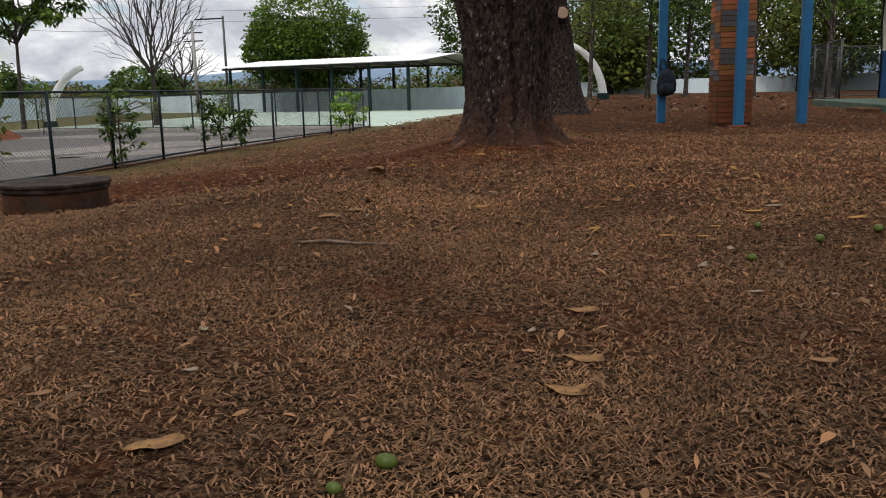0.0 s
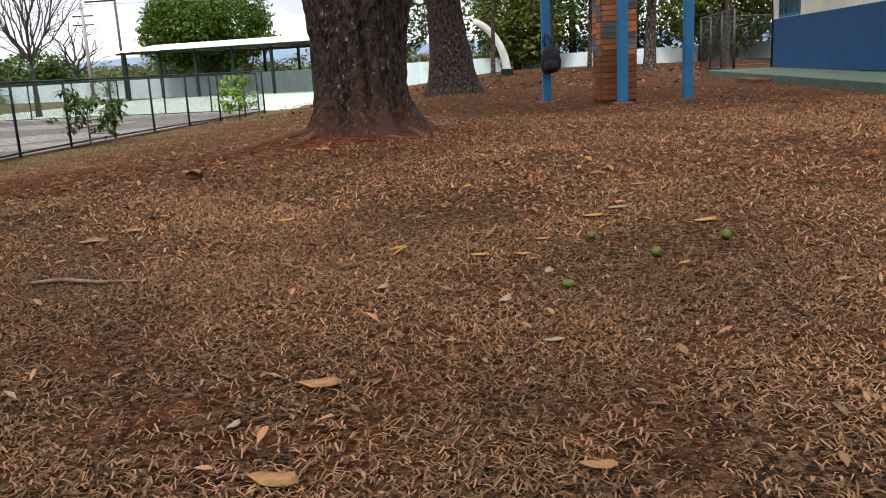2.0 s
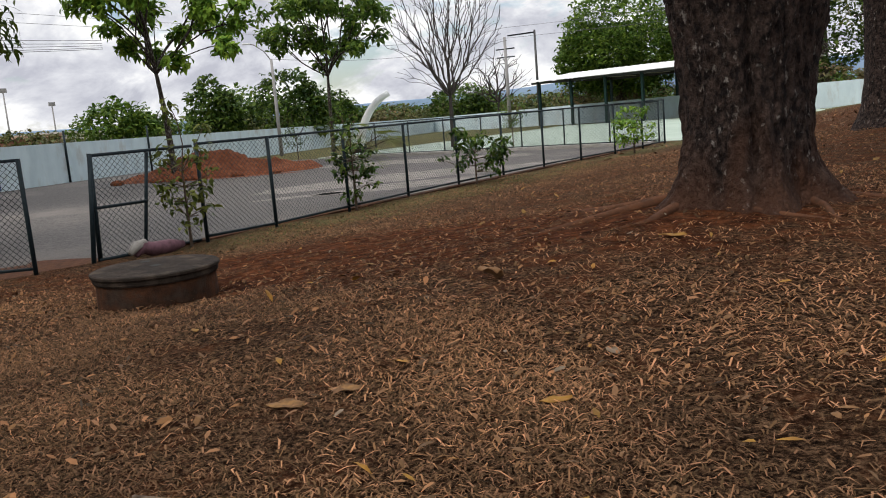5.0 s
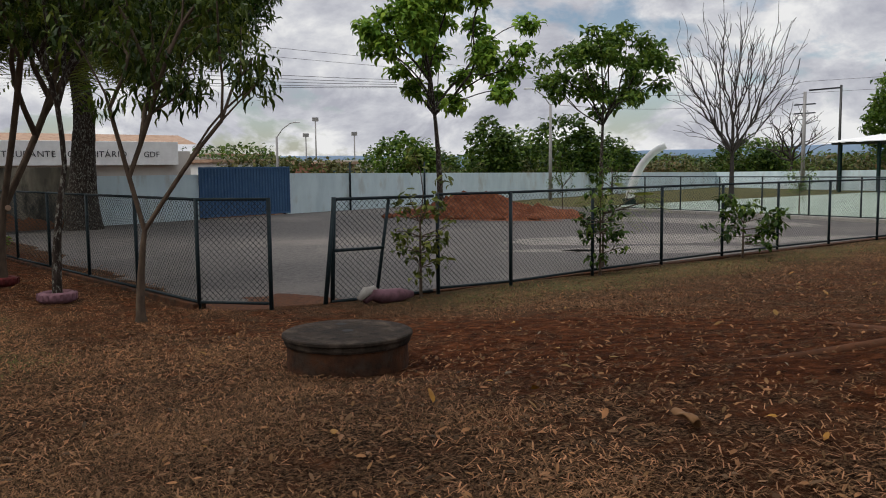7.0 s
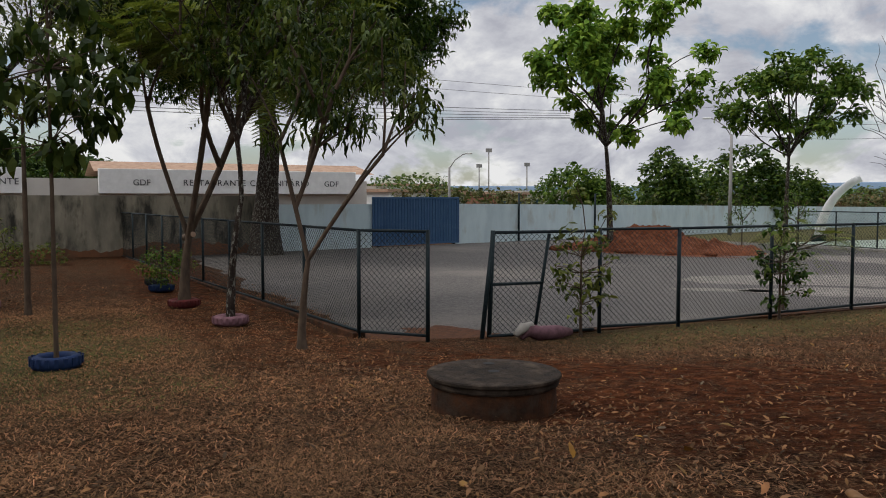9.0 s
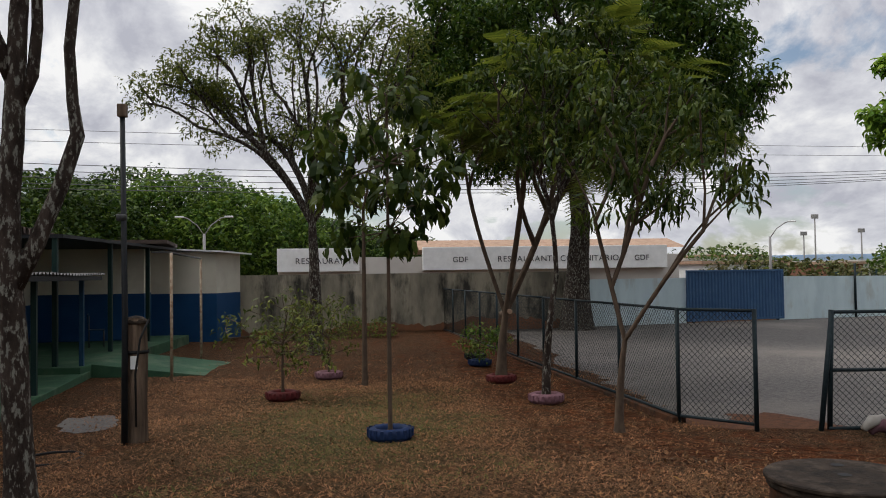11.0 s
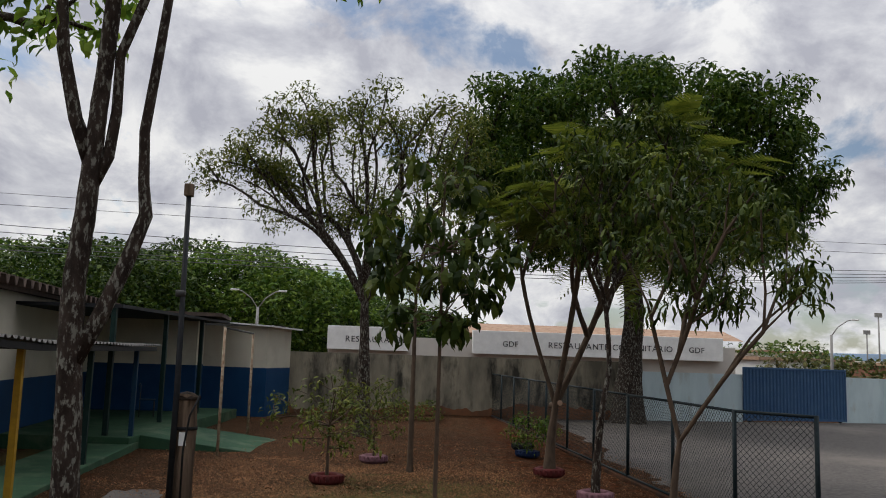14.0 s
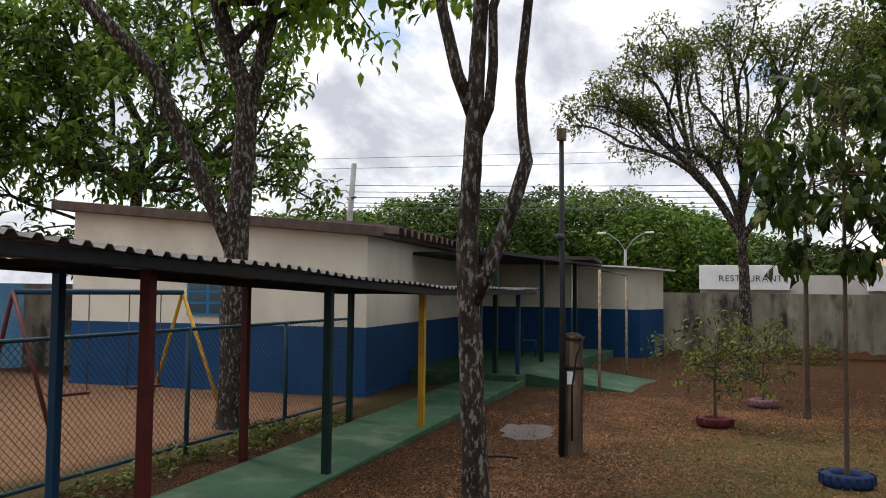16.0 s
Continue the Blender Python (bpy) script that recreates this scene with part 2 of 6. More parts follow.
M_fruit = material("green_mango_skin", (0.042, 0.062, 0.010), (0.062, 0.078, 0.014), 0.4, scale=20, bump=0.05)
M_blue_post = material("sky_blue_enamel", (0.030, 0.155, 0.31), (0.025, 0.13, 0.26), 0.45, scale=8, bump=0.1)
M_brick_a = material("orange_brick", (0.42, 0.165, 0.062), (0.28, 0.11, 0.045), 0.9, scale=12, bump=0.4, obj=0.35)
M_brick_b = material("grey_brick", (0.10, 0.10, 0.105), (0.16, 0.15, 0.145), 0.9, scale=12, bump=0.4, obj=0.35)
M_stained = material("soil_stained_brick", (0.22, 0.082, 0.032), (0.13, 0.05, 0.022), 0.95, scale=8, bump=0.5, obj=0.25)
M_mortar = material("soil_stained_plaster", (0.105, 0.044, 0.021), (0.055, 0.026, 0.015), 0.95, scale=8, bump=0.5)
M_dado = material("blue_dado_paint", (0.008, 0.046, 0.122), (0.011, 0.056, 0.145), 0.6, scale=1.5, bump=0.15, bump_scale=25)
M_cream = material("cream_wall_paint", (0.62, 0.58, 0.48), (0.56, 0.52, 0.43), 0.85, scale=1.0, bump=0.15, bump_scale=30, col3=(0.50, 0.455, 0.37), scale3=0.5)
M_fascia = material("brown_fibre_cement", (0.115, 0.085, 0.07), (0.07, 0.052, 0.045), 0.9, scale=4, bump=0.4)
M_green_slab = material("green_painted_concrete", (0.036, 0.088, 0.046), (0.026, 0.064, 0.036), 0.8, scale=2, bump=0.3, col3=(0.085, 0.12, 0.075), scale3=1.2)
M_slab_dark = material("worn_green_slab", (0.075, 0.10, 0.075), (0.05, 0.075, 0.055), 0.85, scale=2, bump=0.3)
M_roof_sheet = material("dull_zinc_sheet", (0.17, 0.165, 0.16), (0.10, 0.095, 0.09), 0.6, 0.3, scale=4, bump=0.1)
M_roof_white = material("white_roof_sheet", (0.72, 0.72, 0.70), (0.62, 0.62, 0.60), 0.6, scale=0.4, bump=0.05)
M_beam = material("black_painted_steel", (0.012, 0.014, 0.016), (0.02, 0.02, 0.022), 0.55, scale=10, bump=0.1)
M_post_green = material("dark_green_enamel", (0.007, 0.021, 0.019), (0.010, 0.028, 0.024), 0.5, scale=8, bump=0.1)
M_post_red = material("dark_red_enamel", (0.080, 0.014, 0.011), (0.050, 0.011, 0.009), 0.5, scale=8, bump=0.1)
M_post_yellow = material("yellow_enamel", (0.42, 0.24, 0.02), (0.30, 0.17, 0.02), 0.5, scale=8, bump=0.1)
M_post_navy = material("navy_enamel", (0.009, 0.036, 0.072), (0.011, 0.042, 0.085), 0.5, scale=8, bump=0.1)
M_wood_old = material("split_grey_timber", (0.19, 0.135, 0.095), (0.060, 0.042, 0.030), 0.95, scale=9, bump=0.9, bump_scale=14, stretch=(1, 1, 0.12), bump_dist=0.03)
M_steel_dark = material("dark_galvanised_pipe", (0.05, 0.05, 0.05), (0.08, 0.078, 0.075), 0.5, 0.5, scale=12, bump=0.1)
M_pale_pipe = material("paint_flaked_pipe", (0.40, 0.33, 0.24), (0.20, 0.12, 0.07), 0.7, scale=14, bump=0.2)
M_red_tyre = material("red_painted_rubber", (0.105, 0.016, 0.016), (0.055, 0.013, 0.012), 0.7, scale=9, bump=0.3)
M_blue_tyre = material("blue_painted_rubber", (0.012, 0.028, 0.085), (0.009, 0.02, 0.055), 0.7, scale=9, bump=0.3)
M_pink_tyre = material("faded_pink_painted_rubber", (0.20, 0.105, 0.125), (0.12, 0.06, 0.07), 0.8, scale=9, bump=0.3)
M_white = material("white_paint", (0.75, 0.75, 0.73), (0.66, 0.66, 0.64), 0.7, scale=3, bump=0.05)
M_black = material("black_rubber", (0.012, 0.012, 0.013), (0.02, 0.02, 0.02), 0.7, scale=10, bump=0.2)
M_cloth = material("dark_navy_cloth", (0.016, 0.018, 0.026), (0.028, 0.03, 0.04), 0.9, scale=14, bump=0.5)
M_passage_shade = material("passage_shade_tone", (0.06, 0.06, 0.06), (0.04, 0.04, 0.04), 0.9, scale=2, bump=0.1)
M_heap = material("loose_red_earth", (0.14, 0.044, 0.020), (0.24, 0.085, 0.040), 0.95, scale=4, bump=1.0, bump_scale=14, bump_dist=0.08)
M_tile_roof = material("clay_tile_roof", (0.40, 0.27, 0.19), (0.28, 0.18, 0.12), 0.9, scale=3, bump=0.3)
M_town_a = material("far_cream_render", (0.55, 0.52, 0.47), (0.46, 0.43, 0.39), 0.9, scale=0.5, bump=0)
M_town_b = material("far_brick_wall", (0.25, 0.12, 0.08), (0.20, 0.10, 0.07), 0.9, scale=0.5, bump=0)
M_hill = material("hill_with_haze_in_colour", (0.20, 0.27, 0.36), (0.17, 0.24, 0.33), 1.0, scale=0.004, bump=0, spec=0.0)
M_glass = material("dark_window_glass", (0.03, 0.06, 0.08), (0.025, 0.05, 0.07), 0.12, spec=0.5, scale=2, bump=0)
M_sign_ink = material("dark_grey_lettering", (0.06, 0.06, 0.065), (0.05, 0.05, 0.055), 0.7, scale=2, bump=0)
M_wirecable = material("grey_cable", (0.10, 0.10, 0.105), (0.13, 0.13, 0.13), 0.7, scale=2, bump=0)
M_pole_conc = material("concrete_pole", (0.30, 0.29, 0.28), (0.24, 0.23, 0.22), 0.9, scale=2, bump=0.1)


# ---- mesh helpers ----
rng = np.random.default_rng(7)


class Build:
    """Gathers vertices and faces for one mesh."""

    def __init__(self):
        self.v, self.f = [], []

    def add(self, verts, faces):
        k = len(self.v)
        self.v += [tuple(p) for p in verts]
        self.f += [tuple(i + k for i in face) for face in faces]
        return self

    def box(self, x0, y0, z0, x1, y1, z1):
        p = [(x, y, z) for z in (z0, z1) for x, y in ((x0, y0), (x1, y0), (x1, y1), (x0, y1))]
        return self.add(p, [(3, 2, 1, 0), (4, 5, 6, 7), (0, 1, 5, 4), (1, 2, 6, 5), (2, 3, 7, 6), (3, 0, 4, 7)])

    def beam(self, a, b, w, h):
        """A box of width w and height h from a to b."""
        a, b = Vector(a), Vector(b)
        d = (b - a).normalized()
        s = d.cross(Vector((0, 0, 1)))
        s = s.normalized() if s.length > 1e-4 else Vector((1, 0, 0))
        u = s.cross(d)
        p = [q + s * (i * w / 2) + u * (j * h / 2) for q in (a, b) for i, j in ((-1, -1), (1, -1), (1, 1), (-1, 1))]
        return self.add(p, [(3, 2, 1, 0), (4, 5, 6, 7), (0, 1, 5, 4), (1, 2, 6, 5), (2, 3, 7, 6), (3, 0, 4, 7)])

    def tube(self, pts, radii, n=8, cap=True):
        pts = [Vector(p) for p in pts]
        if isinstance(radii, (int, float)):
            radii = [radii] * len(pts)
        ref = Vector((0.31, 0.92, 0.23))
        rings = []
        for i, p in enumerate(pts):
            d = (pts[min(i + 1, len(pts) - 1)] - pts[max(i - 1, 0)]).normalized()
            s = d.cross(ref)
            s = s.normalized() if s.length > 0.05 else d.cross(Vector((1, 0, 0))).normalized()
            u = d.cross(s)
            rings.append([p + (s * math.cos(2 * math.pi * k / n) + u * math.sin(2 * math.pi * k / n)) * radii[i] for k in range(n)])
        verts = [q for r in rings for q in r]
        faces = [(i * n + k, i * n + (k + 1) % n, (i + 1) * n + (k + 1) % n, (i + 1) * n + k) for i in range(len(pts) - 1) for k in range(n)]
        if cap:
            faces += [tuple(range(n - 1, -1, -1)), tuple((len(pts) - 1) * n + k for k in range(n))]
        return self.add(verts, faces)

    def lathe(self, profile, n=32, cx=0, cy=0):
        """Turns (radius, z) pairs round the upright axis."""
        verts = [(cx + r * math.cos(2 * math.pi * k / n), cy + r * math.sin(2 * math.pi * k / n), z) for r, z in profile for k in range(n)]
        faces = [(i * n + k, i * n + (k + 1) % n, (i + 1) * n + (k + 1) % n, (i + 1) * n + k) for i in range(len(profile) - 1) for k in range(n)]
        return self.add(verts, faces)

    def mesh(self, name, mat, smooth=False):
        me = bpy.data.meshes.new(name)
        me.from_pydata(self.v, [], self.f)
        me.materials.append(mat)
        if smooth:
            me.polygons.foreach_set("use_smooth", [True] * len(me.polygons))
        me.update()
        return me


def mesh_np(name, V, F, mat, smooth=False):
    """A mesh from arrays; all faces have the same number of corners."""
    me = bpy.data.meshes.new(name)
    n, k = F.shape
    me.vertices.add(len(V))
    me.vertices.foreach_set("co", np.ascontiguousarray(V, dtype=np.float32).ravel())
    me.loops.add(n * k)
    me.loops.foreach_set("vertex_index", np.ascontiguousarray(F, dtype=np.int32).ravel())
    me.polygons.add(n)
    me.polygons.foreach_set("loop_start", np.arange(0, n * k, k, dtype=np.int32))
    me.polygons.foreach_set("use_smooth", np.full(n, smooth))
    me.materials.append(mat)
    me.update(calc_edges=True)
    return me


def part(name, build, mat, parent=None, label="", smooth=False, bevel=0.0):
    """Links one mesh as one object under a thing or under a part."""
    me = build.mesh(name, mat, smooth) if isinstance(build, Build) else build
    ob = new(name, me)
    if parent is not None:
        ob.parent = parent
    if label:
        ob["label"] = label
    if bevel:
        mod = ob.modifiers.new("edge", "BEVEL")
        mod.width, mod.segments, mod.limit_method = bevel, 2, "ANGLE"
    return ob


def thing(name, at, label, category, group="", rz=0.0, kind=""):
    """An Empty at the base of a thing, which carries its parts."""
    e = new(name)
    e.matrix_basis = pose(*at, 0, 0, rz)
    e.empty_display_size = 0.2
    return tagged(e, label, category, group, kind)


def solid(name, build, mat, at, label, category, group="", rz=0.0, kind="", smooth=False, bevel=0.0):
    """A thing that is one mesh."""
    ob = part(name, build, mat, None, "", smooth, bevel)
    ob.matrix_basis = pose(*at, 0, 0, rz)
    return tagged(ob, label, category, group, kind)


def smooth_step(a, b, x):
    t = np.clip((x - a) / (b - a), 0, 1)
    return t * t * (3 - 2 * t)


# ---- the lie of the ground ----
def ground_z(x, y):
    """The lawn is a low terrace that falls to the yard and, more gently, towards the start of the walk."""
    x, y = np.asarray(x, float), np.asarray(y, float)
    foot = -14.0 + 5.2 * smooth_step(4.0, 9.5, y)
    t = np.clip((-0.8 - x) / (-0.8 - foot), 0, 1)
    t = 0.6 * t ** 0.8 + 0.4 * np.sqrt(t) * t * (2 - t)
    t = np.where(t > 1, 1, t)
    low = -0.74 - 0.08 * smooth_step(5.0, 9.5, y)
    top = -0.10 - 0.26 * smooth_step(9.0, 3.2, y) + 0.12 * smooth_step(25, 50, y)
    root = 0.10 * np.exp(-((x + 0.25) ** 2 + (y - 10.8) ** 2) / 1.6)
    root = root - 0.10 * np.exp(-((x + 4.4) ** 2 + (y - 8.0) ** 2) / 2.2)
    roll = 0.018 * np.sin(1.3 * x + 0.7 * y) * np.cos(0.9 * y - 0.4 * x)
    far = smooth_step(-9.0, -10.5, x) * smooth_step(8.0, 11.0, y)
    walk_side = smooth_step(2.4, 0.2, y) * smooth_step(-2.6, -5.0, x)
    lawn = top + (low - top) * t + root + roll
    lawn = lawn + (np.minimum(lawn, -0.735) - lawn) * walk_side
    return lawn * (1 - far) + far * -0.92


def gz(x, y):
    return float(ground_z(x, y))


def grass_amount(x, y):
    """How much of the soil the dry grass still covers: little round the old tree and on the way to the gate."""
    bare = 1.05 * np.exp(-(((x + 2.2) / 3.4) ** 2 + ((y - 10.2) / 1.9) ** 2))
    bare += 0.9 * np.exp(-(((x + 6.0) / 3.0) ** 2 + ((y - 9.4) / 1.3) ** 2))
    bare += 0.4 * smooth_step(8.5, 13.5, y) * smooth_step(-8.0, -5.0, x)
    bare += 0.35 * np.exp(-(((x - 1.2) / 1.4) ** 2 + ((y - 4.2) / 0.7) ** 2))
    bare += 0.55 * np.exp(-(((x - 4.5) / 2.2) ** 2 + ((y - 8.0) / 1.4) ** 2))
    bare += 0.12 * smooth_step(-10.5, -14, x) * smooth_step(2.0, 4.5, y)
    bare += 0.5 * smooth_step(-5.0, -9.0, x) * smooth_step(5.8, 6.8, y) * smooth_step(9.0, 8.0, y)
    return np.clip(0.92 - bare, 0.0, 1.0)


gx = np.concatenate([[-2600, -900, -300, -120, -60], np.arange(-45, -16, 1.0), np.arange(-16, 9, 0.2), np.arange(9, 40, 1.0), [60, 120, 300, 900, 2600]])
gy = np.concatenate([[-2600, -900, -300, -120, -60], np.arange(-40, -6, 1.0), np.arange(-6, 26, 0.2), np.arange(26, 90, 1.0), [120, 300, 900, 2600]])
GX, GY = np.meshgrid(gx, gy)
GZ = ground_z(GX, GY) + 0.010 * np.sin(GX * 5.1 + 3 * np.sin(GY * 2.3)) * np.sin(GY * 4.3 + 2 * np.sin(GX * 1.7))
V = np.stack([GX.ravel(), GY.ravel(), GZ.ravel()], 1)
nx, ny = len(gx), len(gy)
I, J = np.meshgrid(np.arange(nx - 1), np.arange(ny - 1))
k0 = (J * nx + I).ravel()
ground_mesh = mesh_np("ground", V, np.stack([k0, k0 + 1, k0 + nx + 1, k0 + nx], 1), M_ground, True)
grass_attr = ground_mesh.attributes.new("grass", "FLOAT", "POINT")
grass_attr.data.foreach_set("value", grass_amount(V[:, 0], V[:, 1]).astype(np.float32))
sand_attr = ground_mesh.attributes.new("sand", "FLOAT", "POINT")
sand_attr.data.foreach_set("value", (0.9 * smooth_step(-2.7, -3.4, V[:, 1]) * smooth_step(-13, -12, V[:, 0]) * smooth_step(8, 2, V[:, 0])).astype(np.float32))
green_attr = ground_mesh.attributes.new("green", "FLOAT", "POINT")
gsum = 0.75 * np.exp(-(((V[:, 0] + 9.5) / 2.8) ** 2 + ((V[:, 1] - 4.3) / 1.5) ** 2)) + 0.5 * smooth_step(-2.0, -2.5, V[:, 1]) * smooth_step(-3.4, -2.9, V[:, 1])
gsum += 0.45 * np.exp(-(((V[:, 0] + 8.4) / 0.6) ** 2)) * smooth_step(11, 13, V[:, 1])
gsum += 0.85 * smooth_step(-17, -20, V[:, 0]) * smooth_step(33.5, 36, V[:, 1]) + 0.7 * smooth_step(58, 62, V[:, 1]) * smooth_step(0, -6, V[:, 0])
gsum += 0.35 * np.exp(-(((V[:, 0] + 7.9) / 1.1) ** 2)) * smooth_step(10, 12, V[:, 1])
gsum += 0.8 * smooth_step(60, 120, np.hypot(V[:, 0], V[:, 1]))
green_attr.data.foreach_set("value", np.clip(gsum, 0, 1).astype(np.float32))
tagged(new("ground", ground_mesh), "red soil lawn with thin dry grass, sloping to the yard", "ground", kind="structure")

# ---- yard, court, kerbs ----
WALL0, WALLD = Vector((-29.8, 9.0, 0)), Vector((-0.26, 0.966, 0))


def wall_at(s, z=0.0, off=0.0):
    p = WALL0 + WALLD * s + Vector((0.966, 0.26, 0)) * off
    return (p.x, p.y, z)


yard = Build()
yard.add([(-9.42, 9.75, -0.845), (-9.42, 33.4, -0.845), (-26.0, 34.6, -0.845), wall_at(26, -0.845, 0.05), wall_at(-2.3, -0.845, 0.05), (-10.15, 8.95, -0.845), (-9.4, 9.62, -0.845)], [(0, 1, 2, 3, 4, 5, 6)])
tagged(part("road", yard, M_asphalt), "worn grey asphalt yard with pale dust patches", "road", kind="structure")
court = Build().box(-27, 34.2, -0.95, -5.0, 62, -0.80)
tagged(part("pavement", court, M_court), "pale green painted sports court floor", "court", kind="structure")
kerbs = Build().box(-9.40, 11.2, -0.95, -9.18, 34, -0.80)
tagged(part("kerb", kerbs, M_ring_side, None, "", False, 0.015), "low soil stained kerb under the wire fence", "kerb", kind="structure")
kerb_l = Build().beam((-10.1, 8.86, -0.83), (-29.3, 6.85, -0.83), 0.2, 0.16)
tagged(part("kerb", kerb_l, M_ring_side, None, "", False, 0.015), "low concrete kerb under the side fence", "kerb", kind="structure")
kerb_c = Build().beam((-26.0, 33.8, -0.83), (-9.4, 33.2, -0.83), 0.3, 0.2)
tagged(part("kerb", kerb_c, M_kerb, None, "", False, 0.015), "dusty kerb along the court edge", "kerb", kind="structure")


# ---- chain link fences ----
def wire_panel(a, b, z0a, z0b, h, pitch=0.085, r=0.0036):
    """Diamond mesh between two posts, as thin three-sided wires."""
    a, b = Vector((a[0], a[1], 0)), Vector((b[0], b[1], 0))
    L = (b - a).length
    d = (b - a) / L
    side = Vector((d.y, -d.x, 0))
    out = Build()

    def at(u, w):
        return a + d * u + Vector((0, 0, z0a + (z0b - z0a) * u / L + w))

    for sgn in (1, -1):
        c = -h
        while c < L + h:
            if sgn == 1:
                u0, w0, u1, w1 = c, 0, c + h, h
            else:
                u0, w0, u1, w1 = c, h, c + h, 0
            if u1 > 0 and u0 < L:
                if u0 < 0:
                    w0, u0 = w0 + sgn * (0 - u0), 0
                if u1 > L:
                    w1, u1 = w1 - sgn * (u1 - L), L
                p, q = at(u0, w0), at(u1, w1)
                n2 = (q - p).normalized().cross(side)
                tri = [side * (r * sgn * 1.2) + n2 * 0, side * (r * sgn * 0.2) + n2 * r, side * (r * sgn * 0.2) - n2 * r]
                out.add([p + o for o in tri] + [q + o for o in tri], [(0, 1, 4, 3), (1, 2, 5, 4), (2, 0, 3, 5)])
            c += pitch
    return out


def link_fence(name, posts, h, label, mat, pitch=0.085, rail=0.022, base=None, group="", wire=0.0036):
    """posts: (x, y) in order; each stretch is a panel with top and bottom rails."""
    zs = [base if base is not None else gz(*p) for p in posts]
    f = thing(name, (posts[0][0], posts[0][1], zs[0]), label, "fence", group)
    o = Vector((posts[0][0], posts[0][1], zs[0]))
    for (x, y), z in zip(posts, zs):
        part("post", Build().tube([Vector((x, y, z - 0.1)) - o, Vector((x, y, z + h)) - o], 0.031, 10), mat, f, "", True)
    for (p, q, za, zb) in zip(posts, posts[1:], zs, zs[1:]):
        a, b = Vector((*p, za)) - o, Vector((*q, zb)) - o
        up = Vector((0, 0, h - 0.02))
        part("top_rail", Build().tube([a + up, b + up], rail, 8), mat, f, "", True)
        part("bottom_rail", Build().tube([a + Vector((0, 0, 0.07)), b + Vector((0, 0, 0.07))], rail, 8), mat, f, "", True)
        part("wire_mesh", wire_panel(a, b, a.z + 0.07, b.z + 0.07, h - 0.1, pitch, wire), M_wire, f)
    return f


H = 1.56
right_posts = [(-9.02, 12.3)] + [(-8.86 - 0.46 * math.sin(math.pi * min(k, 7.5) / 7.5) , 13.67 + 2.13 * k) for k in range(10)]
link_fence("wire_fence", right_posts, H, "dark green chain link fence along the yard", M_fence, base=-0.80)
dl = Vector((-29.4 + 10.12, 6.82 - 8.86)) / 9
left_posts = [(-9.31, 9.6), (-10.12, 8.86)] + [(-10.12 + dl.x * k, 8.86 + dl.y * k) for k in range(1, 10)]
link_fence("wire_fence", left_posts, H, "dark green chain link fence running to the old wall", M_fence, base=-0.80)
far_posts = [(-25.0 + 1.95 * k, 34.0 - 0.03 * k) for k in range(9)]
link_fence("wire_fence", far_posts, 1.5, "dark green wire fence along the court", M_fence, base=-0.80, pitch=0.14)

# the gate leaf hangs askew on a doubled post
gate = thing("wire_gate", (-9.25, 10.55, -0.82), "dark green wire gate leaf, sagging from its leaning post", "gate")
part("post", Build().tube([(-0.02, 0.0, -0.05), (0.02, 0.04, H)], 0.034, 10), M_fence, gate, "", True)
part("leaning_post", Build().tube([(0.06, -0.16, -0.02), (0.0, 0.06, H - 0.02)], 0.034, 10), M_fence, gate, "", True)
part("stile", Build().tube([(0.08, 0.70, 0.02), (0.03, 0.98, H - 0.06)], 0.026, 10), M_fence, gate, "", True)
for z, y0, y1 in ((H - 0.03, 0.02, 1.78), (0.78, 0.02, 0.83), (0.03, -0.02, 1.75)):
    part("rail", Build().tube([(0.02, y0, z), (0.08, y1, z)], 0.024, 8), M_fence, gate, "", True)
part("wire_mesh", wire_panel((0.02, 0.02), (0.08, 1.75), 0.03, 0.03, H - 0.06, 0.085), M_wire, gate)

# ---- boundary walls and the sliding gate ----
grey_wall = Build().beam(wall_at(-22, 0.17), wall_at(3.6, 0.17), 0.2, 2.3)
w = part("wall_west", grey_wall, M_wall_grey)
tagged(w, "old boundary wall, grey render with black mould", "wall", kind="structure")
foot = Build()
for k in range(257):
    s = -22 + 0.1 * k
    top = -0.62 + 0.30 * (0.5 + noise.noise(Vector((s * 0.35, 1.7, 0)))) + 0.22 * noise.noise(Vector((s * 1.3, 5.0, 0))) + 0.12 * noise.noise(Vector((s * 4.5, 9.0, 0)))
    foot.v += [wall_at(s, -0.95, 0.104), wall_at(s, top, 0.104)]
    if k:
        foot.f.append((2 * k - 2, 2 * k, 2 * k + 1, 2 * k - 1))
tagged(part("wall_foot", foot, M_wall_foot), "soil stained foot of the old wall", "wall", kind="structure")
white1 = Build().beam(wall_at(3.6, 0.02), wall_at(8.12, 0.02), 0.18, 1.94)
tagged(part("wall_west", white1, M_wall_white), "whitewashed yard wall with flaking top", "wall", kind="structure")
white2 = Build().beam(wall_at(12.85, 0.02), wall_at(66, -0.46), 0.18, 1.94)
tagged(part("wall_west", white2, M_wall_white), "whitewashed yard wall, stained at its top", "wall", kind="structure")
p_end = wall_at(66)
back_wall = Build().beam((p_end[0], p_end[1], -0.64), (34, 54, 0.1), 0.2, 2.3)
tagged(part("wall_north", back_wall, M_wall_white), "long pale blue-white wall behind the court and trees", "wall", kind="structure")
for s in (16.8, 22.5):
    x, y, _ = wall_at(s, 0, 0.14)
    solid("wall_post", Build().tube([(0, 0, 0), (0, 0, 2.35)], 0.05, 8), M_fence, (x, y, -0.85), "dark iron post in front of the white wall", "post", "wall posts", smooth=True)

